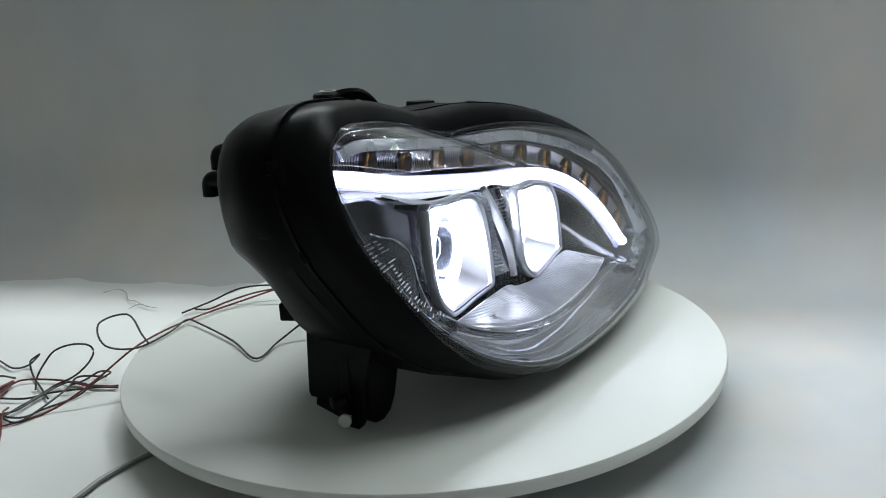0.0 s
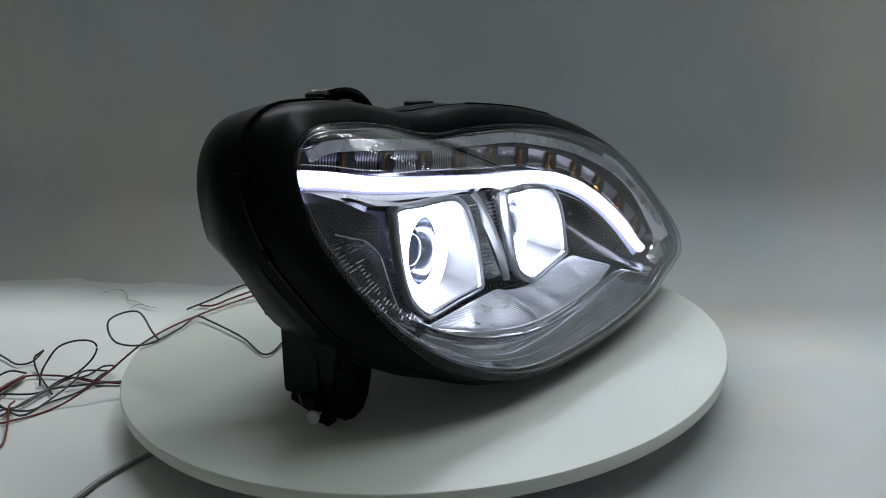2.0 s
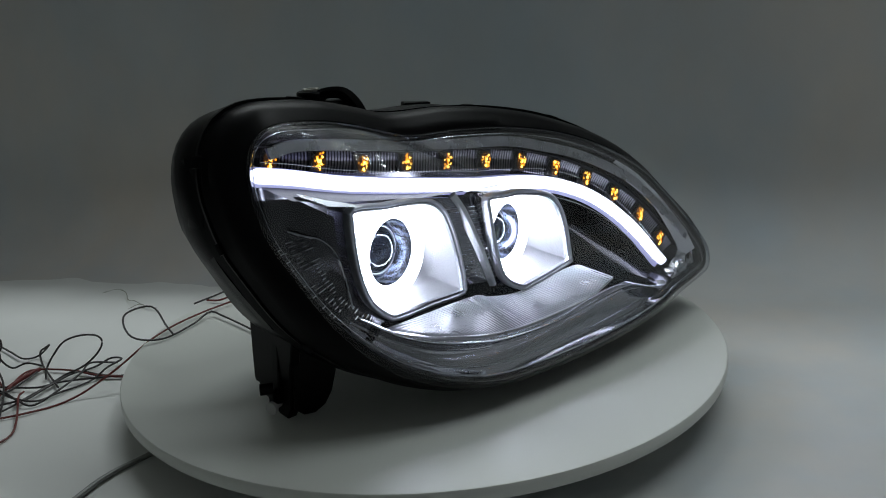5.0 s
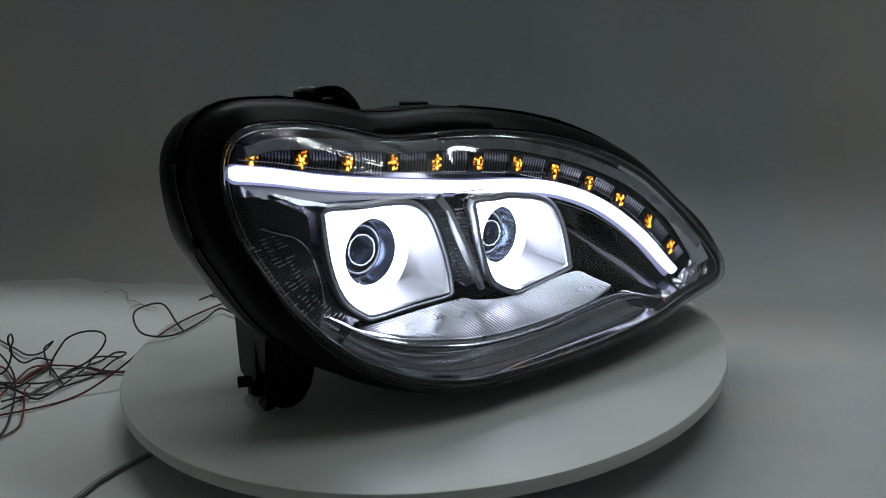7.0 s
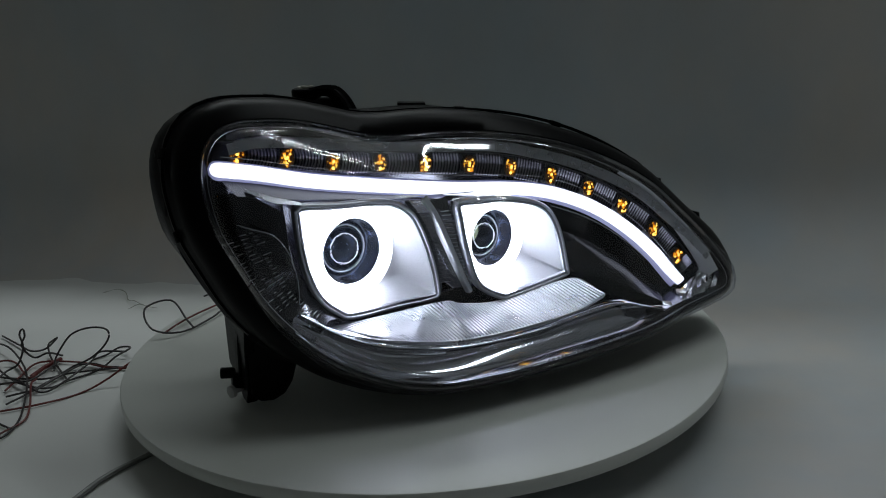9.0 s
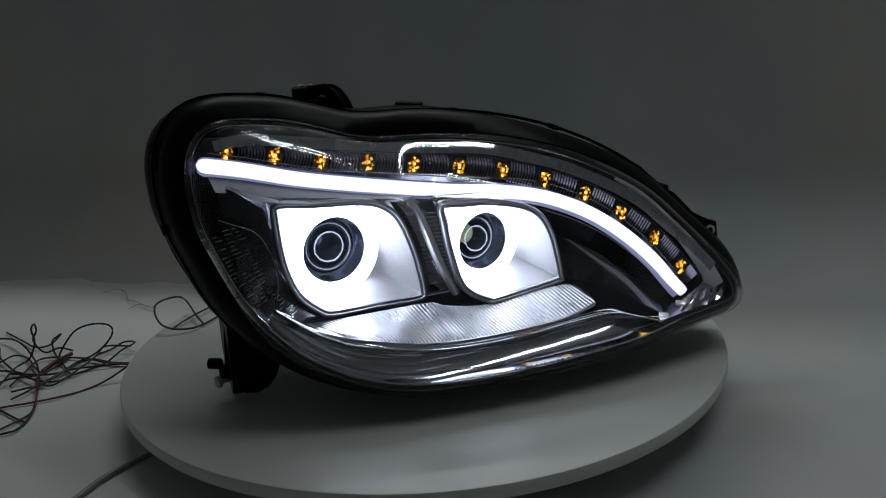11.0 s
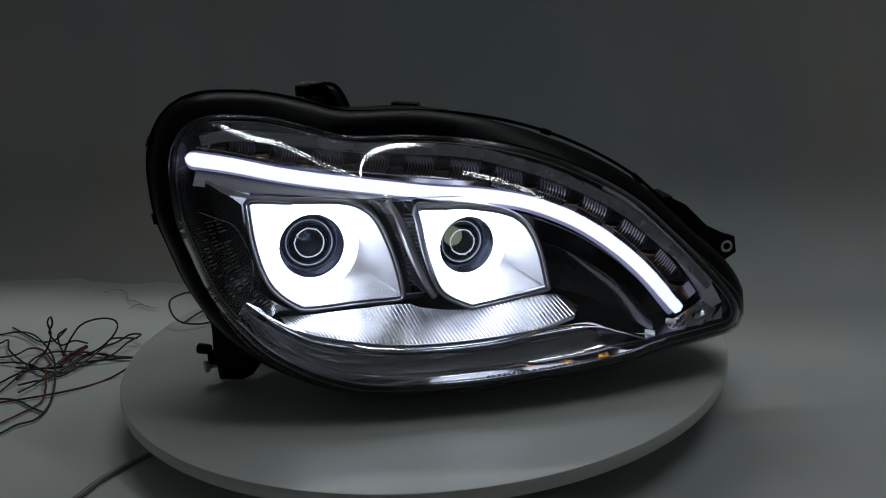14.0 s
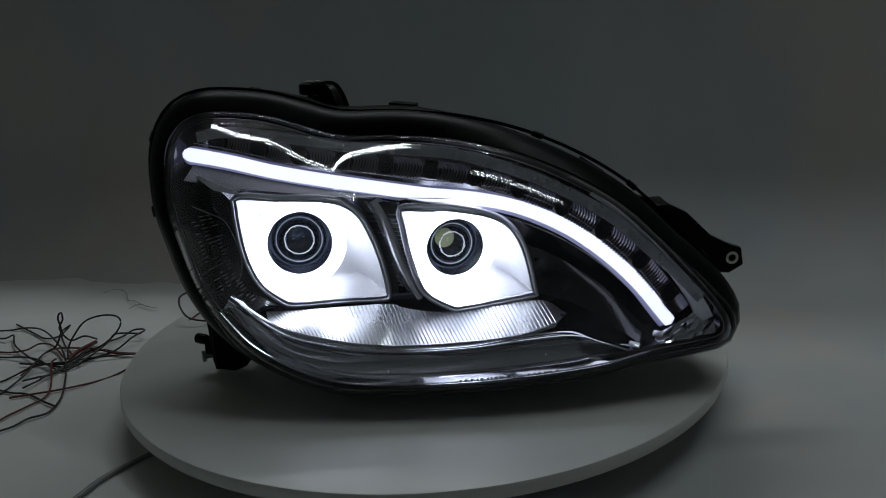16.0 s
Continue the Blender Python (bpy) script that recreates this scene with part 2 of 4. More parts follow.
def build_room():
    x0, x1, y0, y1, z0, z1 = -2.2, 2.2, -2.6, 2.0, FLOOR - 0.02, 2.3
    def slab(name, *b):
        tagged(part(name, box(*b, r=0), WALL, smooth=0), "plain grey room " + name.split("_")[0], name.split("_")[0], kind="structure")
    slab("wall_north", x0, x1, y1, y1 + 0.1, z0, z1)
    slab("wall_south", x0, x1, y0 - 0.1, y0, z0, z1)
    slab("wall_east", x1, x1 + 0.1, y0 - 0.1, y1 + 0.1, z0, z1)
    slab("wall_west", x0 - 0.1, x0, y0 - 0.1, y1 + 0.1, z0, z1)
    slab("ceiling", x0 - 0.1, x1 + 0.1, y0 - 0.1, y1 + 0.1, z1, z1 + 0.1)
    slab("floor", x0 - 0.1, x1 + 0.1, y0 - 0.1, y1 + 0.1, z0 - 0.1, z0)
    for tx, ty, tz, turn, long, watts in TUBES:
        lamp = new("tube_lamp")
        lamp.matrix_world = pose(tx, ty, tz, 0, 0, turn)
        tagged(lamp, "lit fluorescent tube in a white batten under the ceiling", "lamp", group="tube lamps over the turntable")
        part("batten", box(-long / 2 - 0.045, long / 2 + 0.045, -0.03, 0.03, 0.02, 0.06, 0.004), WALL, lamp)
        part("glass_tube", moved(turned([(0.0, -long / 2), (0.013, 0.002 - long / 2), (0.013, long / 2 - 0.002), (0.0, long / 2)], 12), pose(0, 0, 0, 0, 0, 90)), TUBE, lamp)
        for sx in (-1, 1):
            part("suspension_rod", tube([(sx * 0.43 * long, 0, 0.055), (sx * 0.43 * long, 0, z1 - tz)], 0.004, 6), STEEL, lamp)


build_backdrop()
build_floor_sheet()
build_room()

# ---- the turntable ----
turntable = new("turntable")
turntable.location = (0, 0, FLOOR)
tagged(turntable, "round white display turntable with a thin rim on a dark base", "turntable")
n_top = -FLOOR
disc = part("disc", moved(turned([(0.0, 0), (0.2975, 0), (0.2992, -0.0005), (0.3, -0.002), (0.3, -0.0105), (0.2985, -0.0125), (0.0, -0.0125)], 160), pose(0, 0, n_top, 90)), WHITE, turntable, "glossy white round disc")
part("base", moved(turned([(0.0, 0.0005), (0.11, 0.0005), (0.118, 0.004), (0.115, 0.028), (0.105, 0.0325), (0.0, 0.0325)], 64), pose(0, 0, 0, 90)), DARK, turntable, "dark round motor base")

# ---- the headlamp ----
headlamp = new("headlamp")
tagged(headlamp, "black car headlamp, lit white, lying on the white turntable", "headlamp")


def front(x, z):
    """How far forward the rim of the headlamp lies, over (x, z)."""
    return (-0.2046 - 0.1025 * x + 0.607 * z + 0.569 * x * x + 0.5633 * x * z + 1.2875 * z * z
            + 0.5253 * x ** 3 - 5.5478 * x * x * z - 6.2074 * x * z * z - 7.4206 * z ** 3)


RIM = [(-0.219, 0.191), (-0.2187, 0.2096), (-0.2137, 0.2288), (-0.2024, 0.243), (-0.185, 0.249), (-0.163, 0.2485), (-0.1335, 0.2445),
       (-0.1038, 0.236), (-0.0788, 0.2276), (-0.0534, 0.2237), (-0.0135, 0.223), (0.0303, 0.2192), (0.0729, 0.2107), (0.1098, 0.1982),
       (0.1462, 0.18), (0.1776, 0.1582), (0.2044, 0.1314), (0.2273, 0.1065), (0.2461, 0.0836), (0.258, 0.0657), (0.2588, 0.0538),
       (0.2512, 0.0474), (0.2325, 0.0454), (0.1879, 0.042), (0.1537, 0.0368), (0.1151, 0.0338), (0.0676, 0.0315), (0.0204, 0.03),
       (-0.0266, 0.0298), (-0.0643, 0.031), (-0.0929, 0.036), (-0.1218, 0.0461), (-0.1508, 0.0622), (-0.1751, 0.085), (-0.1943, 0.1122),
       (-0.2081, 0.1449), (-0.2163, 0.1678)]
NR = 150
rim = spline(RIM, NR, True)
HUB = np.array((0.01, 0.125))
rim_y = np.array([front(x, z) for x, z in rim])


def ring3(xz, y):
    return [(p[0], q, p[1]) for p, q in zip(xz, np.broadcast_to(y, len(xz)))]


def build_housing():
    low = np.clip((0.09 - rim[:, 1]) / 0.06, 0, 1)
    wide = 1 - 0.32 * low
    rear = []
    for x, z in rim:
        a = math.atan2((z - HUB[1]) / 0.11, (x - HUB[0]) / 0.23)
        c, s = math.cos(a), math.sin(a)
        rear.append((-0.025 + 0.130 * math.copysign(abs(c) ** 0.75, c), 0.170 + (0.052 if s > 0 else 0.068) * math.copysign(abs(s) ** 0.75, s)))
    rear = np.array(rear)
    rear[:, 1] -= 0.3 * np.maximum(0, rear[:, 0] + 0.02) * (rear[:, 1] > 0.17)
    def mix(a, b, k):
        return a * (1 - k) + b * k
    left = np.clip((-0.10 - rim[:, 0]) / 0.09, 0, 1)
    brow = np.clip((rim[:, 0] - 0.0) / 0.1, 0, 1) * np.clip((rim[:, 1] - 0.08) / 0.04, 0, 1)
    wide = wide * (1 - 0.25 * brow)
    crown = left * np.clip((rim[:, 1] - 0.18) / 0.05, 0, 1)
    peak = np.clip((-0.03 - rim[:, 0]) / 0.05, 0, 1) * np.clip((rim[:, 1] - 0.2) / 0.04, 0, 1)
    wide = wide * (1 - 0.08 * peak)
    edge = outset(rim, 0.0205 * wide)
    side = left * np.clip(-(outset(rim, 1.0) - rim)[:, 0], 0, 1) ** np.where(rim[:, 1] > 0.2, 2.5, 1.0)
    under = side * np.clip((0.165 - rim[:, 1]) / 0.04, 0, 1)
    def swell(plain, bulged):
        return plain * (1 - side) + bulged * side
    groove = outset(rim, swell((0.0165 + 0.004 * left) * wide, 0.0235))
    shoulder = outset(rim, swell((0.0205 + 0.0015 * left - 0.004 * brow - 0.004 * crown) * wide, 0.0280))
    wall_end = outset(rim, swell((0.0205 - 0.004 * brow - 0.004 * crown) * wide, 0.0300 - 0.005 * under))
    wall2 = outset(rim, swell((0.018 - 0.008 * brow - 0.008 * crown) * wide, 0.018 - 0.022 * under))
    waist = outset(rim, swell((0.010 - 0.010 * brow - 0.012 * crown) * wide, -0.010 - 0.020 * under))
    start = swell(rim_y + 0.08 + 0.03 * left, 0.060)
    rings = [ring3(outset(rim, -0.003), rim_y + 0.012), ring3(rim, rim_y + 0.001), ring3(outset(rim, 0.004), rim_y + 0.001),
             ring3(outset(rim, 0.014 * wide), rim_y + 0.009), ring3(edge, rim_y + 0.019), ring3(edge, rim_y + 0.03),
             ring3(groove, rim_y + 0.034), ring3(groove, rim_y + 0.042), ring3(shoulder, rim_y + 0.05), ring3(wall_end, swell(rim_y + 0.064, np.maximum(-0.004, rim_y + 0.066))),
             ring3(wall2, swell(rim_y + 0.07 + 0.02 * left, 0.031)), ring3(waist, start)]
    for k in (0.3, 0.55, 0.8, 0.95):
        rings.append(ring3(mix(waist, rear, k ** 1.3), mix(start, np.maximum(start, 0.1), k)))
    rings.append(ring3(rear, 0.105))
    rings.append(ring3(mix(rear, np.array((-0.025, 0.170)), 0.06), 0.11))
    part("housing", loft(rings, True, False, True), BLACK, headlamp, "black moulded plastic housing")


def build_lens():
    rings = []
    for k in np.linspace(1, 0.02, 22):
        xz = HUB + (rim - HUB) * k
        y = -0.186 + (rim_y - 0.002 + 0.186) * k ** 3
        rings.append(ring3(xz, y))
    outer = loft(rings, True, False, True)
    lens = part("lens", outer, CLEAR, headlamp, "clear curved plastic lens", smooth=180)
    so = lens.modifiers.new("thickness", "SOLIDIFY")
    so.thickness, so.offset = 0.0028, 1
    lens.visible_shadow = False


def build_housing_ribs():
    """Raised bands moulded round the near side of the housing."""
    order = [i for i in range(NR) if rim[i, 0] < -0.185 and rim[i, 1] < 0.222]
    pts = sorted(order, key=lambda i: math.atan2(rim[i, 1] - 0.17, rim[i, 0] + 0.1) % (2 * math.pi))
    side = outset(rim, 0.0245)
    for ring, back, h in ((side, 0.058, 0.0035),):
        path = [(ring[i, 0], rim_y[i] + back, ring[i, 1]) for i in pts]
        path = spline(path[::4], 60)
        part("housing_rib", sweep(path, [(0.005, -h), (0.0055, 0), (0.005, h), (-0.005, h), (-0.0055, 0), (-0.005, -h)], up=(0, 1, 0)), BLACK, headlamp, "raised black band on the housing")
    block = moved(box(-0.004, 0.004, -0.011, 0.011, -0.03, 0.02, 0.003), pose(-0.2405, -0.02, 0.205, 0, 6, 8))
    part("housing_boss", block, BLACK, headlamp, "raised black block on the housing")


def build_seam():
    """The welded seam between the two halves of the housing, with its small lugs."""
    wide = 1 - 0.32 * np.clip((0.09 - rim[:, 1]) / 0.06, 0, 1)
    bulge = np.clip((-0.10 - rim[:, 0]) / 0.09, 0, 1) * np.clip(-(outset(rim, 1.0) - rim)[:, 0], 0, 1)
    line = outset(rim, 0.0188 * wide + 0.0055 * bulge)
    path = ring3(line, rim_y + 0.039)
    part("seam", sweep(path, [(0.0016, -0.0012), (0.0016, 0.0016), (-0.0016, 0.0016), (-0.0016, -0.0012)], closed=True, up=(0, 1, 0)), BLACK, headlamp, "raised black seam round the housing", smooth=30)
    for i in range(4, NR, 11):
        a, b = Vector(path[i]), Vector(path[(i + 1) % NR])
        lug = (b - a).to_track_quat("X", "Z").to_matrix().to_4x4()
        part("seam_lug", moved(box(-0.005, 0.005, -0.004, 0.004, -0.0022, 0.0022, 0.0008), Matrix.Translation(a) @ lug), BLACK, headlamp)


def build_lens_flange():
    """The clear lip that runs round the lens foot over the housing edge."""
    low = np.clip((0.12 - rim[:, 1]) / 0.06, 0, 1)
    w = 0.004 + 0.005 * low
    rows = [ring3(outset(rim, -0.001), rim_y - 0.0035), ring3(outset(rim, 0.4 * w), rim_y - 0.004), ring3(outset(rim, 0.85 * w), rim_y + 0.0005), ring3(outset(rim, w), rim_y + 0.006), ring3(outset(rim, w - 0.001), rim_y + 0.009)]
    ob = part("lens_flange", loft(rows, True), LIP, headlamp, "clear plastic lip round the lens", smooth=60)
    ob.visible_shadow = False


def build_edge_lines():
    """Thin bright lines where the lens foot meets the liner."""
    for inset, back, r in ((0.0035, 0.002, 0.00032),):
        path = ring3(outset(rim, -inset), rim_y + back)
        part("edge_line", sweep(path, circle(r, 5), closed=True, up=(0, -1, 0)), CHROME, headlamp, "thin bright line inside the lens edge")


build_housing()
build_edge_lines()
build_lens()
build_lens_flange()
build_housing_ribs()
build_seam()


def build_liner():
    """Smoked chrome liner behind the lamps."""
    rings = []
    for k in (0.995, 0.985, 0.97, 0.95, 0.93, 0.9, 0.86, 0.8, 0.7, 0.55, 0.4, 0.2, 0.02):
        xz = HUB + (rim - HUB) * k
        y = rim_y * k ** 12 + (1 - k ** 12) * -0.012 + 0.006
        rings.append(ring3(xz, y))
    part("liner", loft(rings, True, False, True), SMOKE, headlamp, "smoked dark chrome inner liner", smooth=60)


build_liner()

BAR = [(-0.2085, -0.0475, 0.2152), (-0.1697, -0.05, 0.2062), (-0.1293, -0.0533, 0.1948), (-0.0883, -0.0595, 0.1861), (-0.0423, -0.0683, 0.1782),
       (0.0082, -0.0789, 0.1704), (0.048, -0.0899, 0.1667), (0.082, -0.0998, 0.1607), (0.1106, -0.1079, 0.1505), (0.139, -0.115, 0.1351),
       (0.1673, -0.1222, 0.113), (0.1906, -0.1293, 0.0891), (0.2065, -0.136, 0.0678), (0.2164, -0.1422, 0.0546)]
bar = spline(BAR, 260)
bar_run = np.concatenate([[0], np.cumsum(np.linalg.norm(np.diff(bar, axis=0), axis=1))])
near_end = np.clip(bar_run / 0.0085, 0, 1)
far_end = np.clip((bar_run[-1] - bar_run) / 0.006, 0, 1)
bar_scale = np.maximum(0.03, np.sqrt(1 - (1 - near_end) ** 2) * np.sqrt(1 - (1 - far_end * 0.5 - 0.5 * (far_end > 0)) ** 2)) * np.linspace(1.03, 0.92, len(bar))
glow_section = [(-0.0057, 0.004), (-0.0061, -0.001), (-0.0046, -0.0055), (0, -0.007), (0.0046, -0.0055), (0.0061, -0.001), (0.0057, 0.004)]
part("light_bar", sweep(bar[:240], [(a, -b) for a, b in glow_section], scale=bar_scale[:240]), LIGHT, headlamp, "glowing white curved light bar")
part("light_bar_tip", sweep(bar[239:], [(a, -b) for a, b in glow_section], scale=bar_scale[239:] * np.linspace(1.0, 0.86, 21)), LIGHT_TIP, headlamp, "pale bluish tip of the light bar")
part("light_bar_body", sweep(bar + np.array((0, 0.0065, -0.001)), [(-0.0082, 0.006), (-0.008, -0.003), (-0.0055, -0.006), (0.0055, -0.006), (0.0072, -0.003), (0.0075, 0.006)], scale=bar_scale), GUIDE, headlamp, "milky side of the light bar")

for name, up, back in (("upper_edge_line", 0.0112, 0.001), ("lower_edge_line", -0.0112, 0.002)):
    part(name, tube(bar[6:-8] + np.array((0, back, 0)) + np.outer(np.ones(len(bar) - 14), (0, 0, 1)) * up * np.linspace(1.0, 1.25, len(bar) - 14)[:, None], 0.0006, 5), CHROME, headlamp, "thin bright line beside the light bar")

# ---- projector modules ----
FRAME_A = [(-0.1535, 0.1845), (-0.12, 0.1805), (-0.0821, 0.1768), (-0.0612, 0.1702), (-0.0462, 0.1548), (-0.0339, 0.1208), (-0.0280, 0.0849), (-0.0325, 0.0785),
           (-0.07, 0.0795), (-0.1130, 0.0800), (-0.1265, 0.0855), (-0.1440, 0.1035), (-0.1540, 0.1325), (-0.1575, 0.1725)]
FRAME_B = [(-0.0140, 0.1672), (0.01, 0.166), (0.0345, 0.1637), (0.0737, 0.1517), (0.0929, 0.127), (0.1028, 0.0824), (0.1011, 0.0777), (0.07, 0.0735),
           (0.0384, 0.0704), (0.0267, 0.0714), (0.0024, 0.0884), (-0.0085, 0.121), (-0.0135, 0.1508)]


def build_projector(outline, plane, eye, r, aim, chip):
    """A lit reflector bowl in a chrome frame, with a halo ring and a glass projector in its middle."""
    n = 72
    ring = spline(outline, n, True)
    mid = np.array((eye[0], eye[2]))
    ang = np.arctan2(ring[:, 1] - mid[1], ring[:, 0] - mid[0])
    turn = pose(*eye, 0, 0, aim)
    near, slope, x0 = plane
    plane = near + slope * (ring[:, 0] - x0)
    module = part("projector", loft([ring3(ring, plane), ring3(outset(ring, 0.0002), plane + 0.012), ring3(outset(ring, -0.0002), plane + 0.03)], True), RIBBED, headlamp, "lit projector module with halo ring")
    for i in range(n):
        x, z = ring[i]
        if x < eye[0] - 0.4 * r and i % 2 == 0 and z < eye[2] + 1.2 * r:
            part("wall_rib", box(x - 0.0012, x + 0.0002, plane[i] + 0.008, plane[i] + 0.026, z - 0.0009, z + 0.0009, 0), CHROME, module, smooth=0)
    lip = [(-0.0016, 0.006), (-0.0018, -0.001), (-0.0008, -0.0025), (0.0008, -0.0025), (0.0018, -0.001), (0.0016, 0.006)]
    rings = [ring3(outset(ring, a), plane + b) for a, b in lip]
    part("frame", loft(rings, True), SATIN, module, "satin grey surround")
    rings = [ring3(outset(ring, a - 0.0030), plane + b) for a, b in [(-0.0009, 0.004), (-0.0006, -0.001), (0.0006, -0.001), (0.0009, 0.004)]]
    part("inner_trim", loft(rings, True), CHROME, module, "thin bright trim line")
    inner = outset(ring, -0.0034)
    rows = []
    hole = [turn @ Vector((1.18 * r * math.cos(a), 0.004, 1.18 * r * math.sin(a))) for a in ang]
    for k in np.linspace(0, 1, 7):
        row = []
        for p, h, front_y in zip(inner, hole, plane):
            row.append((p[0] * (1 - k) + h.x * k, (front_y + 0.002) * (1 - k) + h.y * k + 0.012 * math.sin(math.pi * k), p[1] * (1 - k) + h.z * k))
        rows.append(row)
    part("reflector_bowl", loft(rows, True), BOWL, module, "frosted silver reflector bowl", smooth=180)
    halo = [(1.22 * r + 0.0065 * math.cos(a) * r / 0.03, 0.0055 * math.sin(a)) for a in np.linspace(0, 2 * math.pi, 17)]
    part("halo_ring", moved(turned(halo, 64), turn), HALO, module, "glowing white halo ring")
    part("shroud", moved(turned([(1.02 * r, 0.0), (1.0 * r, 0.003), (0.93 * r, 0.008), (0.84 * r, 0.013), (0.74 * r, 0.017)], 56), turn), SHROUD, module, "glossy dark cone round the projector lens")
    part("collar", moved(turned([(0.78 * r, 0.03), (0.78 * r, 0.0145), (0.76 * r, 0.0135), (0.74 * r, 0.0145), (0.72 * r, 0.03)], 56), turn), SHROUD, module, "dark grey collar")
    part("lens_ring", moved(turned([(0.735 * r, 0.0145), (0.73 * r, 0.0130), (0.705 * r, 0.0130), (0.70 * r, 0.0145)], 56), turn), STRIP, module, "thin bright ring")
    part("projector_lens", moved(turned([(0.70 * r * math.cos(a), 0.018 - 0.015 * math.sin(a)) for a in np.linspace(0.0, 1.5, 10)] + [(0.0, 0.003)], 48), turn), GLASS, module, "domed clear glass lens")
    part("projector_back", moved(turned([(0.72 * r, 0.03), (0.55 * r, 0.044), (0.25 * r, 0.052), (0.0, 0.053)], 40), turn), SHROUD, module, "dark inside of the projector")
    if chip:
        part("led_chip", moved(turned([(0.0, 0.0), (0.009, 0.0), (0.009, 0.003), (0.0, 0.003)], 18), turn @ pose(-0.004, 0.024, 0.003)), CHIP, module, "pale yellow light chip")


build_projector(FRAME_A, (-0.1045, 0.072, -0.157), (-0.1054, -0.088, 0.1344), 0.029, 9, False)
build_projector(FRAME_B, (-0.116, 0.05, -0.0145), (0.0334, -0.0894, 0.1215), 0.0265, 11, True)

# ---- ribbed shelf, trims ----
shelf_back = spline([(-0.1391, -0.108, 0.0786), (-0.1137, -0.108, 0.078), (-0.07, -0.108, 0.0785), (-0.0283, -0.11, 0.079), (-0.0137, -0.11, 0.0735), (0.0266, -0.114, 0.069), (0.103, -0.114, 0.0745), (0.1281, -0.118, 0.062)], 60)
shelf_front = spline([(-0.134, -0.132, 0.079), (-0.1141, -0.15, 0.0755), (-0.0864, -0.155, 0.0687), (-0.0534, -0.156, 0.0611), (-0.0152, -0.157, 0.0572), (0.0381, -0.157, 0.0568), (0.0819, -0.157, 0.0598), (0.1137, -0.155, 0.067)], 60)
shelf = part("shelf", loft([shelf_back, shelf_front, shelf_front + np.array((0, 0.003, -0.004))], False), SHELF, headlamp, "ribbed bright chrome shelf")
for i in range(70):
    k = i / 69 * 0.9 + 0.01
    cols = np.arange(60) / 59
    a = np.array([np.interp(k, cols, shelf_back[:, j]) for j in range(3)])
    b = np.array([np.interp(k + 0.09, cols, shelf_front[:, j]) for j in range(3)])
    part("rib", sweep([a + (b - a) * 0.03 + (0, 0, 0.0003), a + (b - a) * 0.98 + (0, 0, 0.0003)], [(0.0010, 0), (0, 0.0006), (-0.0003, 0), (0, -0.0006)]), SATIN, shelf, smooth=0)


def build_lower_trim():
    n = 80
    low = spline([(-0.1751, 0.085), (-0.1508, 0.0622), (-0.1218, 0.0461), (-0.0929, 0.036), (-0.0643, 0.031), (-0.0266, 0.0298), (0.0204, 0.03), (0.0676, 0.0315), (0.1151, 0.0338), (0.1537, 0.0368), (0.1879, 0.042)], n)
    low3 = np.array([(x, front(x, z) + 0.004, z + 0.001) for x, z in low])
    top = spline([(-0.165, -0.115, 0.1), (-0.14, -0.13, 0.083), (-0.1141, -0.148, 0.0735), (-0.0864, -0.154, 0.0667), (-0.0534, -0.155, 0.059), (-0.0152, -0.156, 0.0552), (0.0381, -0.156, 0.0548), (0.0819, -0.156, 0.0585), (0.1248, -0.158, 0.0605), (0.15, -0.16, 0.052), (0.172, -0.165, 0.044)], n)
    rows = []
    for k, d in ((0, 0.0), (0.06, -0.003), (0.1, -0.0035), (0.14, 0.001), (0.2, 0.005), (0.32, 0.009), (0.48, 0.011), (0.64, 0.011), (0.8, 0.009), (0.92, 0.005), (1.0, 0.0)):
        rows.append(top * (1 - k) + low3 * k + np.array((0, d, 0)))
    part("lower_trim", loft(rows, False), TRIM, headlamp, "stepped chrome lower trim", smooth=40)
    for k, w, d, lab in ((0.08, 0.0008, -0.0045, "thin bright trim line under the shelf"), (0.40, 0.0005, 0.0092, "fine crease line on the lower trim"), (0.80, 0.0004, 0.0078, "fine crease line near the lens foot")):
        part("trim_line", tube(top * (1 - k) + low3 * k + np.array((0, d, 0)), w, 6), CHROME, headlamp, lab)
    bead_path = spline(low3 + np.array((0, 0.002, 0.0052)), 150)
    beads = [moved(turned([(0.0, -0.0005), (0.00045, 0.0), (0.0, 0.0005)], 5), pose(*p)) for p in bead_path]
    part("bead_line", join(*beads), CHROME, headlamp, "row of tiny bright beads along the lens foot", smooth=0)
    ledge = spline(top[2:40] + np.array((0, -0.0035, -0.0012)), 40)
    part("bead_line", join(*[moved(turned([(0.0, -0.0008), (0.0008, 0.0), (0.0, 0.0008)], 6), pose(*p)) for p in ledge]), CHROME, headlamp, "row of tiny bright beads under the shelf", smooth=0)
    part("rim_line", tube(low3 + np.array((0, -0.002, 0.002)), 0.0007, 6), CHROME, headlamp, "thin bright line along the lens foot")


build_lower_trim()


def build_moulded_writing():
    """Small raised writing that cannot be read, as plain bars along the lens foot."""
    rng = random.Random(11)
    bars, x = [], 0.028
    while x < 0.112:
        w = rng.uniform(0.0012, 0.0034)
        z = np.interp(x, [0.0204, 0.0676, 0.1151], [0.0345, 0.036, 0.0385])
        bars.append(moved(box(-w / 2, w / 2, -0.0003, 0.0003, -0.0011, 0.0011, 0), pose(x, front(x, z) - 0.0035, z, -20, 0, 0)))
        x += w + rng.uniform(0.0009, 0.003)
    part("moulded_writing", join(*bars), SATIN, headlamp, "row of small raised bars of writing", smooth=0)


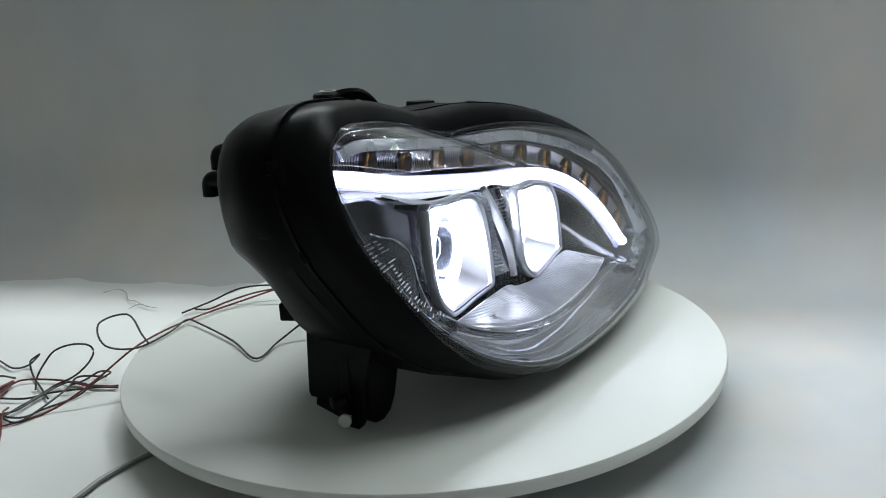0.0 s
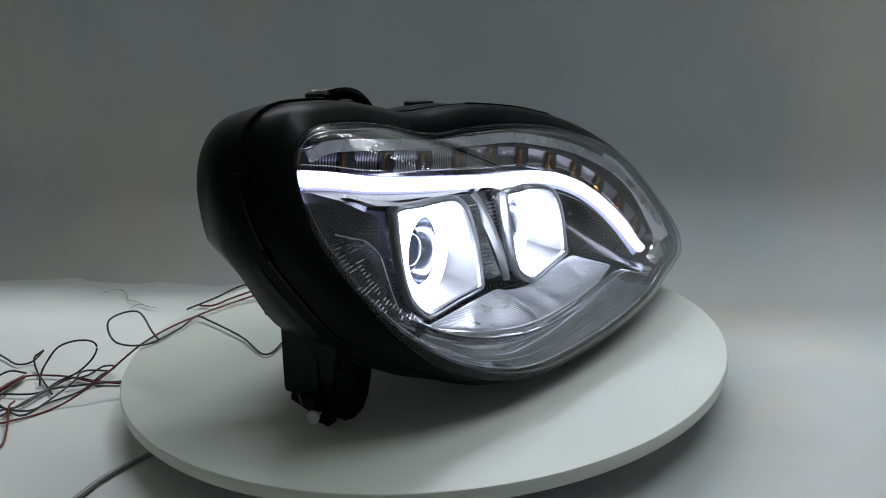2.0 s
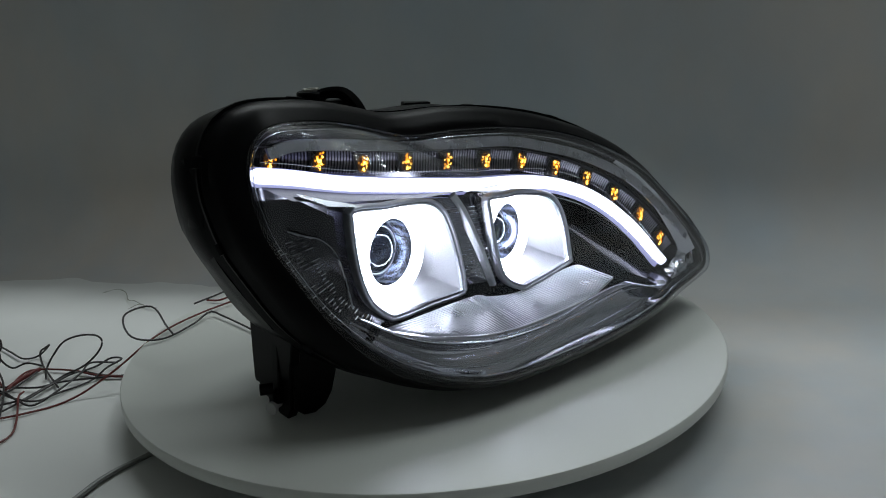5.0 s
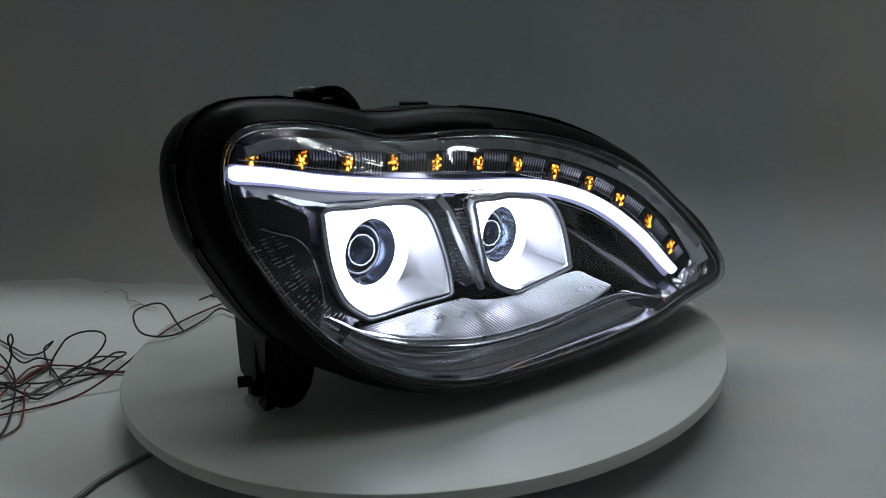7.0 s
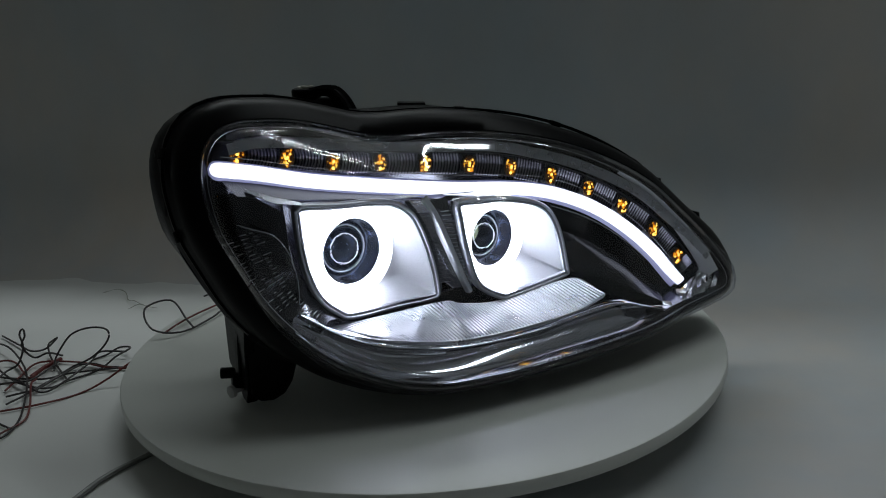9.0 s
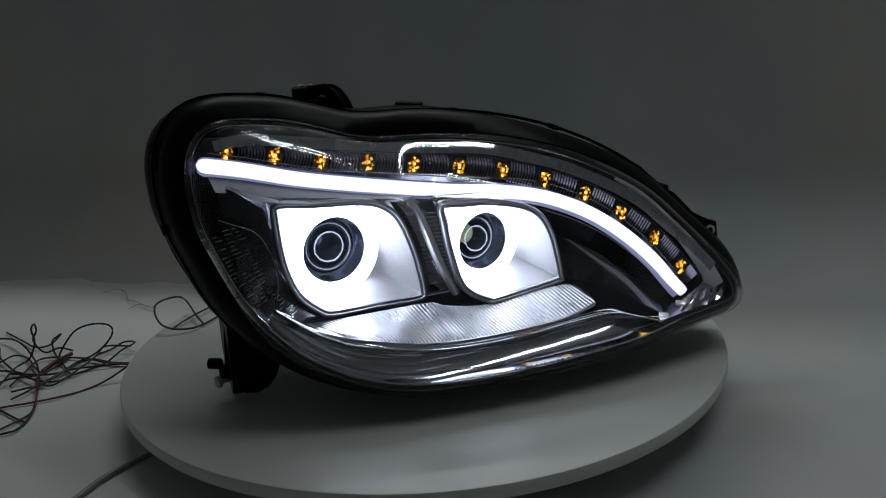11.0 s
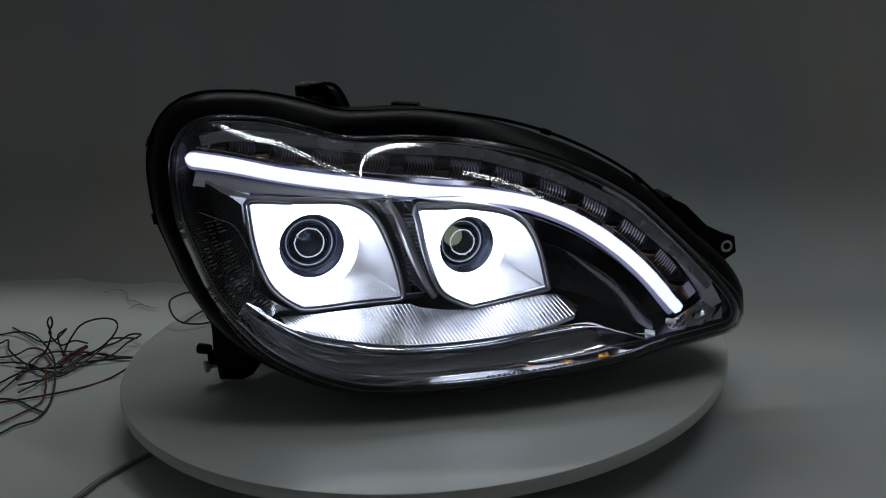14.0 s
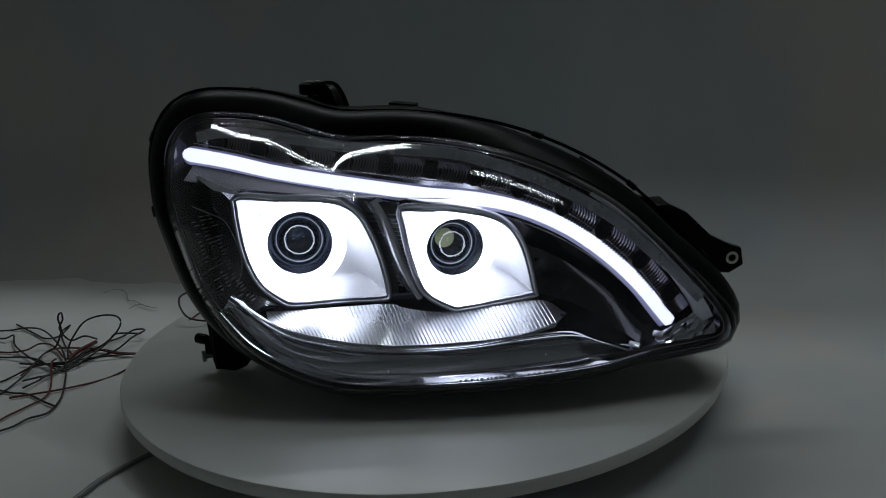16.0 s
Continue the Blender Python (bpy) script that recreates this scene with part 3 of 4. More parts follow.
build_moulded_writing()

# ---- turn signal strip ----
LEDS = [(-0.1806, -0.0349, 0.2213), (-0.1411, -0.0471, 0.2144), (-0.1037, -0.058, 0.2074), (-0.0635, -0.068, 0.2025), (-0.0243, -0.0775, 0.1978), (0.0152, -0.086, 0.193),
        (0.0535, -0.095, 0.186), (0.0905, -0.1046, 0.1745), (0.1276, -0.1125, 0.158), (0.1605, -0.121, 0.1371), (0.1911, -0.1301, 0.1105), (0.2143, -0.1386, 0.0812)]
LED_TURN = []
strip_path = spline([(-0.2, -0.03, 0.2235)] + LEDS + [(0.228, -0.143, 0.062)], 130)
channel = part("signal_channel", sweep(strip_path + np.array((0, 0.006, 0)), [(0.011, 0.009), (0.0113, 0.0092), (0.0098, -0.005), (0, -0.009), (-0.0098, -0.0065), (-0.0102, -0.007), (0, -0.0095), (0.0103, -0.0055)], cap=False), CHANNEL, headlamp, "smoked chrome turn signal channel", smooth=30)


def build_signal():
    def dome(r, m, sx=1.0, sz=1.0):
        prof = [(r * math.sin(a), -r * math.cos(a)) for a in np.linspace(0, math.pi, 9)]
        v, f = turned(prof, 10)
        return [m @ Vector((p[0] * sx, p[1] * 0.4, p[2] * sz)) for p in v], f
    rng = random.Random(5)
    dark_block = box(-0.0066, 0.0066, 0.0022, 0.0062, -0.0085, 0.0085, 0.0008)
    for j, p in enumerate(LEDS):
        before, after = LEDS[max(j - 1, 0)], LEDS[min(j + 1, len(LEDS) - 1)]
        slope = math.degrees(math.atan2(before[2] - after[2], after[0] - before[0]))
        foil = moved(turned([(0.0, -0.0004), (0.0068, -0.0004), (0.0072, 0.0), (0.0068, 0.0004), (0.0, 0.0004)], 14), Matrix.Diagonal((0.95, 1, 1.15, 1)))
        lean = rng.uniform(-0.35, 0.35)
        # Emissive dots scattered round the bright core stand for the light's sparkle.
        mine = [(0.0018, 0.0004, -0.0005, 0.0010), (0.0014, -0.0006, -0.0005, -0.0048), (0.0008, 0.0036, -0.0005, 0.0034)]
        for n in range(44):
            z = rng.uniform(-0.0066, 0.0072)
            x = rng.gauss(lean * z, 0.0034 * (1.15 - abs(z - 0.001) / 0.0085))
            mine.append((rng.choice((0.0003, 0.0004, 0.0005, 0.0007, 0.0010)) * rng.uniform(0.8, 1.2), max(-0.005, min(0.005, x)), -0.0003, z))
        domes = [dome(r, pose(x, y, z)) for r, x, y, z in mine]
        # Glowing dots in front, dark back: turning the plate stands for on and off.
        led = part("signal_led", join(foil, *domes), [AMBER_FOIL, AMBER, SPARK, UNLIT], headlamp, "turn signal plate with glowing amber dots in front and a dark back")
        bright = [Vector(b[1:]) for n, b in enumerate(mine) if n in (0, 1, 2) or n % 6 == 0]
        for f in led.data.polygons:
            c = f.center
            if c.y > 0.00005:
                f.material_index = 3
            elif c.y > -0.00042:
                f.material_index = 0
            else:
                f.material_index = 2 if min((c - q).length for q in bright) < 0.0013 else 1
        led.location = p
        # Dark block added behind each plate so that its round outline is lost.
        part("led_backing", moved(dark_block, pose(*p, 0, slope, -14)), DARK, channel, "dark block behind the turn signal plate")
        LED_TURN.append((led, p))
    pts = [np.array(p) for p in LEDS] + [np.array((0.228, -0.143, 0.060))]
    for a, b in zip(pts[:-1], pts[1:]):
        for k in np.linspace(0.24, 0.78, 9):
            c = a * (1 - k) + b * k
            d = (b - a) / np.linalg.norm(b - a)
            nrm = np.array((-d[2], 0, d[0]))
            path = [c + nrm * s + np.array((0, 0.0085 - 75 * s * s, 0)) + d * (55 * (0.009 ** 2 - s * s) - 0.002) for s in np.linspace(-0.009, 0.0098, 8)]
            part("reflector_rib", sweep(path, [(0.0008, 0.0), (0.0, 0.0009), (-0.0008, 0.0), (0.0, -0.0009)], up=(0, -1, 0)), RIBGREY, channel)


build_signal()

# upper chrome blade, brow, divider and tip reflectors
part("upper_trim", sweep(spline([(x + d, front(x, z) + 0.006, z - e) for x, z, d, e in [(-0.205, 0.2415, 0.012, 0.011), (-0.163, 0.2485, 0, 0.016), (-0.1038, 0.236, 0, 0.012), (-0.0534, 0.2237, 0, 0.008), (0.0303, 0.2192, 0, 0.010), (0.0729, 0.2107, 0, 0.012), (0.1098, 0.1982, -0.004, 0.011), (0.1462, 0.18, -0.006, 0.010), (0.1776, 0.1582, -0.007, 0.008), (0.2044, 0.1314, -0.008, 0.006), (0.2273, 0.1065, -0.007, 0.004), (0.2461, 0.0836, -0.007, 0.002)]], 80), [(0.004, -0.002), (0.004, 0.001), (-0.005, 0.004), (-0.005, 0.001)]), BRIGHT, headlamp, "bright chrome upper trim", smooth=30)
edge_out = np.array([(x, front(x, z) + 0.004, z) for x, z in spline([(0.150, 0.1745), (0.172, 0.1595), (0.2, 0.132), (0.2215, 0.1075), (0.2385, 0.084), (0.2475, 0.066)], 40)])
edge_way = np.array((-0.55, 0.59, -0.59))
edge_wide = np.linspace(0.004, 0.0175, 40)[:, None]
part("edge_reflector", loft([edge_out, edge_out + edge_way * edge_wide * 0.5 + np.array((-0.0006, 0, -0.0004)), edge_out + edge_way * edge_wide], False), STRIP, headlamp, "bluish bright chrome strip along the lens edge", smooth=60)
part("blade", loft([[(-0.190, -0.083, 0.2015), (-0.172, -0.096, 0.1945), (-0.152, -0.104, 0.1885)], [(-0.190, -0.087, 0.1995), (-0.173, -0.102, 0.1905), (-0.152, -0.108, 0.1865)], [(-0.190, -0.078, 0.1985), (-0.173, -0.088, 0.189), (-0.152, -0.095, 0.185)]], False), BRIGHT, headlamp, "bright chrome blade", smooth=20)
# Black sheet put in for the dark shadow between light bar and projectors.
shade_x = np.linspace(-0.2, 0.115, 60)
bar_at = np.stack([np.interp(shade_x, bar[:, 0], bar[:, j]) for j in range(3)], 1)
tops = np.interp(shade_x, [-0.2, -0.153, -0.06, -0.03, 0.0, 0.035, 0.075, 0.1, 0.115], [0.199, 0.1885, 0.1745, 0.173, 0.1705, 0.168, 0.1575, 0.142, 0.128])
part("under_bar_shade", loft([bar_at + np.array((0, 0.005, -0.0085)), np.stack([shade_x, bar_at[:, 1] * 0.5 - 0.043, (bar_at[:, 2] - 0.0085) * 0.45 + tops * 0.55], 1), np.stack([shade_x, np.full(60, -0.093), tops], 1)], False), BLACK, headlamp, "black sheet standing for the shadow under the light bar", smooth=60)
ridge = spline([(-0.036, -0.094, 0.171), (-0.0285, -0.098, 0.157), (-0.0225, -0.104, 0.137), (-0.0165, -0.108, 0.117), (-0.009, -0.108, 0.098), (-0.001, -0.106, 0.081)], 30)
divider = part("divider", sweep(ridge, [(-0.004, 0.0046), (0.0, 0.0036), (0.0024, 0.002), (0.003, 0.0), (0.0024, -0.002), (0.0, -0.0036), (-0.004, -0.0046)], up=(0, -1, 0), scale=np.linspace(1.15, 0.75, 30)), STRIP, headlamp, "bright frosted chrome divider between the projectors", smooth=35)
side_a = spline([(-0.212, -0.05, 0.195), (-0.2055, -0.066, 0.15), (-0.187, -0.092, 0.105), (-0.153, -0.124, 0.081)], 40)
side_b = spline([(-0.185, -0.07, 0.195), (-0.175, -0.082, 0.15), (-0.16, -0.096, 0.112), (-0.14, -0.112, 0.086)], 40)
side_c = spline([(-0.162, -0.09, 0.178), (-0.16, -0.092, 0.14), (-0.148, -0.096, 0.106), (-0.128, -0.104, 0.083)], 40)
side_panel = part("side_panel", loft([side_a, side_b, side_c], False), SMOKE, headlamp, "smoked chrome side panel")
rib_rng = random.Random(3)
for i in range(10, 37):
    for column in range(3):
        if rib_rng.random() < 0.35:
            continue
        lo = 0.06 + 0.3 * column + 0.1 * rib_rng.random()
        hi = lo + 0.08 + 0.16 * rib_rng.random()
        part("side_rib", sweep([side_a[i] + (side_b[i] - side_a[i]) * k + np.array((-0.0003, -0.0006, 0.0002)) for k in (lo, (lo + hi) / 2, hi)], [(0.0004, 0), (0, 0.0005), (-0.0004, 0), (0, -0.0005)]), STRIP, side_panel)
pocket = spline([(-0.199, -0.0775, 0.172), (-0.186, -0.0795, 0.166), (-0.1715, -0.0842, 0.1595), (-0.163, -0.0908, 0.146), (-0.1578, -0.0940, 0.12), (-0.1624, -0.1056, 0.103)], 40)
part("pocket_edge", tube(pocket, 0.0009, 6), CHROME, side_panel, "rounded bright edge of the ribbed pocket")
part("inner_panel", loft([spline([(0.075, -0.098, 0.15), (0.115, -0.108, 0.14), (0.16, -0.118, 0.108), (0.205, -0.134, 0.055)], 20), spline([(0.095, -0.09, 0.122), (0.125, -0.096, 0.108), (0.16, -0.11, 0.085), (0.195, -0.13, 0.05)], 20), spline([(0.104, -0.11, 0.08), (0.135, -0.122, 0.072), (0.162, -0.135, 0.057), (0.185, -0.155, 0.044)], 20)], False), PIANO, headlamp, "gloss black corner panel")
gap_a = spline([(-0.052, -0.088, 0.170), (-0.0455, -0.089, 0.1548), (-0.0335, -0.089, 0.1208), (-0.0275, -0.089, 0.082)], 24)
gap_b = spline([(-0.0165, -0.1, 0.170), (-0.0142, -0.104, 0.1508), (-0.0088, -0.105, 0.121), (0.0042, -0.107, 0.0884)], 24)
gap_panel = part("gap_panel", loft([gap_a, gap_a * 0.5 + gap_b * 0.5 + np.array((0, -0.003, 0)), gap_b], False), MIRROR, headlamp, "smoked chrome panel between the projectors", smooth=60)
for i in range(3, 22):
    a, b = gap_a[i], gap_a[i] * 0.5 + gap_b[i] * 0.5 + np.array((0, -0.003, 0))
    part("gap_rib", sweep([a + (b - a) * k + np.array((0, -0.0006, 0)) for k in (0.2, 0.55, 0.9)], [(0.0005, 0), (0, 0.0006), (-0.0005, 0), (0, -0.0006)]), CHROME, gap_panel)
    a = gap_b[i]
    part("gap_rib", sweep([b + (a - b) * k + np.array((0, -0.0006, -0.001 * k)) for k in (0.45, 0.7, 0.95)], [(0.0004, 0), (0, 0.0005), (-0.0004, 0), (0, -0.0005)]), SATIN, gap_panel)


def build_tip():
    """Cut chrome facets in the pointed corner, and two tilted tabs beside them."""
    rng = random.Random(9)
    rows = []
    for k in np.linspace(0, 1, 6):
        row = []
        for u in np.linspace(0, 1, 10):
            x = 0.198 + 0.053 * u
            z = 0.0455 + 0.003 * u + (0.004 + 0.02 * u) * k
            row.append((x, front(x, z) + 0.009 + 0.004 * rng.random() + 0.006 * k, z + 0.0012 * rng.random()))
        rows.append(row)
    tip = part("tip_reflector", loft(rows, False), CHROME, headlamp, "cut chrome facets in the lens corner", smooth=0)
    for p, turn in (((0.200, -0.160, 0.0535), pose(0, 0, 0, -62, 0, -34)), ((0.178, -0.166, 0.0475), pose(0, 0, 0, -66, 8, -24))):
        part("tip_tab", moved(box(-0.0045, 0.0045, -0.0006, 0.0006, -0.003, 0.003, 0.0005), pose(*p) @ turn), BRIGHT, tip, "bright chrome tab")


build_tip()

# ---- brackets ----
def plate(outline, y0, y1, axis="y"):
    n = len(outline)
    rings = []
    for y, d in ((y0, 0.0008), (y0 + math.copysign(0.0008, y1 - y0), 0.0), (y1 - math.copysign(0.0008, y1 - y0), 0.0), (y1, 0.0008)):
        o = outset(np.array(outline), -d)
        rings.append([(p[0], y, p[1]) if axis == "y" else ((y, p[0], p[1]) if axis == "x" else (p[0], p[1], y)) for p in o])
    return loft(rings, True, True, True)


foot = part("foot_bracket", join(plate([(-0.01, 0.085), (-0.0075, 0.05), (-0.0065, 0.03), (-0.0085, 0.026), (-0.014, 0.026), (-0.013, 0.019), (-0.035, 0.012), (-0.042, 0.005), (-0.054, 0.004), (-0.061, 0.016), (-0.065, 0.05), (-0.075, 0.085), (-0.05, 0.11)], -0.203, -0.193, "x"),
                               plate([(-0.2, 0.1), (-0.205, 0.05), (-0.206, 0.031), (-0.212, 0.029), (-0.212, 0.019), (-0.203, 0.017), (-0.197, 0.008), (-0.18, 0.008), (-0.17, 0.035), (-0.165, 0.1)], -0.05, -0.042),
                               plate([(-0.2, 0.09), (-0.2, 0.014), (-0.193, 0.008), (-0.182, 0.006), (-0.171, 0.010), (-0.163, 0.02), (-0.158, 0.034), (-0.15, 0.06)], -0.066, -0.058),
                               moved(turned([(0.0, 0.0), (0.0045, 0.0005), (0.005, 0.002), (0.005, 0.012), (0.0, 0.0125)], 12), pose(-0.209, -0.048, 0.033, 0, 0, 60)),
                               plate([(-0.062, 0.07), (-0.066, 0.03), (-0.06, 0.014), (-0.048, 0.012), (-0.045, 0.07)], -0.178, -0.170, "x")), BLACK, headlamp, "black foot bracket")
part("adjuster_screw", moved(turned([(0.0, 0.0), (0.0055, 0.0005), (0.0055, 0.004), (0.003, 0.0045), (0.003, 0.016), (0.005, 0.0165), (0.005, 0.021), (0.0, 0.0215)], 14), pose(-0.216, -0.05, 0.0165, 0, 0, -70)), NYLON, foot, "pale nylon adjuster screw")
def build_top_ear():
    ear = moved(turned([(0.0045, 0.0), (0.0125, 0.0), (0.0135, -0.0015), (0.0135, -0.0085), (0.0125, -0.010), (0.0045, -0.010), (0.0045, 0.0)], 28), pose(-0.0925, 0.0265, 0.2635, 90))
    arm = sweep(spline([(-0.088, 0.020, 0.2600), (-0.081, 0.012, 0.2615), (-0.073, 0.004, 0.2600), (-0.067, -0.003, 0.251), (-0.063, -0.008, 0.239)], 16), [(-0.0045, -0.0075), (-0.0045, 0.0075), (0.0025, 0.008), (0.0045, 0.0065), (0.0015, 0.004), (0.0015, -0.004), (0.0045, -0.0065), (0.0025, -0.008)])
    stem = join(box(-0.092, -0.068, 0.0, 0.022, 0.235, 0.2545, 0.003), box(-0.098, -0.088, 0.018, 0.034, 0.24, 0.2575, 0.003))
    top = part("top_bracket", join(ear, arm, stem), BLACK, headlamp, "black mounting ear with a brass eyelet", smooth=30)
    part("eyelet", moved(turned([(0.0075, 0.0), (0.0075, 0.0022), (0.0048, 0.0022), (0.0048, 0.0)], 20), pose(-0.0925, 0.0265, 0.2635, 90)), STEEL, top, "metal eyelet")


build_top_ear()
for x, y, z, tilt in ((-0.005, -0.016, 0.2425, 4), (0.044, -0.048, 0.230, 14), (0.157, -0.088, 0.187, 33), (0.1, -0.07, 0.213, 24)):
    part("edge_clip", moved(box(-0.013, 0.013, -0.006, 0.006, -0.003, 0.0025, 0.001), pose(x, y, z, 0, tilt, -22)), BLACK, headlamp, "small black edge clip")
side = part("side_bracket", join(plate([(0.2, 0.155), (0.226, 0.148), (0.25, 0.135), (0.272, 0.112), (0.29, 0.102), (0.301, 0.098), (0.303, 0.082), (0.29, 0.0745), (0.272, 0.077), (0.255, 0.06)], -0.075, -0.066), box(0.214, 0.226, -0.1, -0.066, 0.144, 0.151, 0.001)), BLACK, headlamp, "black side mounting ear")
part("eyelet", moved(turned([(0.006, 0.0), (0.006, 0.002), (0.0035, 0.002), (0.0035, 0.0)], 18), pose(0.2915, -0.0755, 0.09, 180)), STEEL, side, "metal eyelet")
for x, y, z in ((-0.132, 0.104, 0.215), (-0.143, 0.108, 0.192)):
    part("vent_elbow", tube(spline([(x, y, z), (x, y + 0.016, z), (x, y + 0.022, z - 0.004), (x, y + 0.023, z - 0.016)], 14), 0.0075, 12), BLACK, headlamp, "black rubber vent elbow")
part("bulb_cap", moved(turned([(0.0, 0.0), (0.026, 0.0), (0.026, 0.012), (0.022, 0.02), (0.012, 0.022), (0.0, 0.022)], 28), pose(-0.115, 0.05, 0.11, -45)), BLACK, headlamp, "round black bulb cap")
plug = part("plug", moved(box(-0.008, 0.008, -0.01, 0.012, -0.008, 0.008, 0.002), pose(-0.165, 0.03, 0.085, 0, 0, 20)), BLACK, headlamp, "small black wire plug")

# ---- wires ----
MOVING = []
def wire(path, mat, label, r=0.0011, drift=(0.045, 0.055)):
    ob = part("wire", tube(spline(path, 90), r, 7), mat)
    tagged(ob, label, "wire", group="lamp wires beside the turntable")
    MOVING.append((ob, *drift))
    return ob


F = FLOOR + 0.006
wire([(-0.12, 0.03, 0.02), (-0.15, 0.01, 0.004), (-0.168, -0.03, 0.0025), (-0.2, 0.02, 0.004), (-0.245, 0.075, 0.005), (-0.262, 0.088, 0.006), (-0.275, 0.06, 0.003), (-0.3, 0.02, 0.003), (-0.33, 0.015, 0.01), (-0.345, 0.05, 0.022), (-0.325, 0.085, 0.018), (-0.3, 0.045, 0.008), (-0.29, 0.03, 0.004)], WIRE_BLACK, "thin black wire with a loop, trailing from the headlamp", drift=(0.07, 0.07))
wire([(-0.14, 0.16, 0.02), (-0.2, 0.15, 0.006), (-0.262, 0.092, 0.004), (-0.3, 0.028, 0.003), (-0.34, -0.01, -0.02), (-0.38, -0.03, F), (-0.42, -0.058, F), (-0.48, -0.075, F)], WIRE_RED, "dark red wire trailing off the turntable", drift=(0.045, 0.085))
TANGLE, RIMWARD = (0.056, 0.105), (0.004, 0.124)
wire([(-0.594, 0.114, F), (-0.573, 0.113, F), (-0.546, 0.104, F + 0.005), (-0.516, 0.078, F + 0.009), (-0.481, 0.029, F + 0.007), (-0.460, -0.013, F + 0.005), (-0.442, -0.067, F + 0.004), (-0.434, -0.107, F), (-0.436, -0.138, F), (-0.451, -0.148, F), (-0.460, -0.164, F), (-0.470, -0.172, F)], WIRE_BLACK, "thin black wire in a wide bow", drift=TANGLE)
wire([(-0.533, 0.070, F), (-0.510, 0.055, F + 0.004), (-0.503, 0.062, F + 0.005), (-0.489, 0.031, F + 0.003), (-0.456, -0.011, F + 0.003), (-0.427, -0.038, F + 0.004), (-0.403, -0.040, F), (-0.388, -0.024, F), (-0.363, 0.001, F), (-0.348, 0.021, F + 0.007), (-0.337, 0.038, F + 0.009), (-0.354, 0.052, F + 0.005), (-0.367, 0.045, F), (-0.379, 0.032, F)], WIRE_BLACK, "thin black wire doubled back at its end", drift=RIMWARD)
wire([(-0.560, 0.041, F), (-0.541, 0.036, F), (-0.520, 0.030, F + 0.004), (-0.510, 0.045, F + 0.005), (-0.492, 0.038, F + 0.004), (-0.462, -0.006, F + 0.004), (-0.457, 0.009, F + 0.003), (-0.448, 0.030, F + 0.003), (-0.444, 0.046, F + 0.003)], WIRE_RED, "dark red wire lying slack on the sheet", drift=TANGLE)
wire([(-0.518, -0.051, F), (-0.511, -0.040, F), (-0.492, -0.027, F + 0.005), (-0.473, -0.022, F + 0.006), (-0.456, -0.014, F + 0.004), (-0.449, 0.014, F + 0.003), (-0.444, 0.037, F + 0.003)], WIRE_BLACK, "thin black wire crossing the tangle", drift=TANGLE)
wire([(-0.506, -0.086, F), (-0.501, -0.064, F), (-0.493, -0.039, F + 0.004), (-0.491, 0.003, F + 0.007), (-0.479, 0.013, F + 0.012), (-0.469, 0.012, F + 0.032), (-0.469, 0.009, F + 0.048), (-0.464, 0.008, F + 0.055), (-0.465, 0.012, F + 0.045), (-0.472, 0.016, F + 0.032), (-0.470, 0.036, F + 0.010), (-0.456, 0.042, F + 0.012), (-0.449, 0.062, F)], WIRE_BLACK, "thin black wire in a loose upright loop", drift=TANGLE)
wire([(-0.512, -0.072, F), (-0.494, -0.082, F), (-0.474, -0.089, F), (-0.449, -0.111, F), (-0.433, -0.124, F)], WIRE_BLACK, "short slack black wire on the sheet", drift=TANGLE)
wire([(-0.430, -0.173, F), (-0.423, -0.157, F), (-0.411, -0.138, F), (-0.400, -0.115, F), (-0.404, -0.088, F + 0.004), (-0.419, -0.044, F + 0.007), (-0.422, -0.023, F + 0.004)], WIRE_RED, "dark red wire bent towards the tangle", drift=RIMWARD)
wire([(-0.506, 0.007, F), (-0.489, 0.002, F), (-0.467, -0.008, F + 0.003), (-0.443, -0.023, F + 0.005), (-0.420, -0.045, F + 0.004), (-0.403, -0.050, F), (-0.386, -0.028, F + 0.004), (-0.373, 0.009, F + 0.007), (-0.371, 0.037, F + 0.007), (-0.341, 0.035, F + 0.006)], WIRE_BLACK, "thin black wire reaching the turntable rim", drift=RIMWARD)
splice = part("wire_splice", tube(spline([(-0.461, 0.000, F + 0.002), (-0.453, 0.020, F + 0.004), (-0.444, 0.044, F + 0.003)], 14), 0.0024, 8), SPLICE)
tagged(splice, "dark red taped splice in the wires", "splice")
MOVING.append((splice, *TANGLE))
SLACK = (0.004, 0.088)
wire([(-0.412, 0.022, F + 0.002), (-0.414, 0.036, F + 0.010), (-0.407, 0.042, F + 0.022), (-0.396, 0.048, F + 0.034), (-0.377, 0.048, F + 0.040), (-0.360, 0.049, F + 0.038), (-0.355, 0.048, F + 0.030), (-0.362, 0.045, F + 0.018), (-0.376, 0.036, F + 0.008), (-0.395, 0.029, F + 0.002), (-0.403, 0.004, F + 0.002), (-0.415, -0.023, F + 0.002), (-0.423, -0.043, F + 0.002), (-0.432, -0.059, F + 0.002)], WIRE_BLACK, "thin black wire in a tall open loop", drift=SLACK)
wire([(-0.518, 0.145, F + 0.002), (-0.485, 0.111, F + 0.002), (-0.461, 0.087, F + 0.002), (-0.446, 0.092, F + 0.002), (-0.427, 0.082, F + 0.018), (-0.430, 0.078, F + 0.017), (-0.436, 0.076, F + 0.012), (-0.430, 0.063, F + 0.002), (-0.409, 0.028, F + 0.002), (-0.390, -0.003, F + 0.002)], WIRE_BLACK, "thin black wire in a small twisted loop", drift=SLACK)
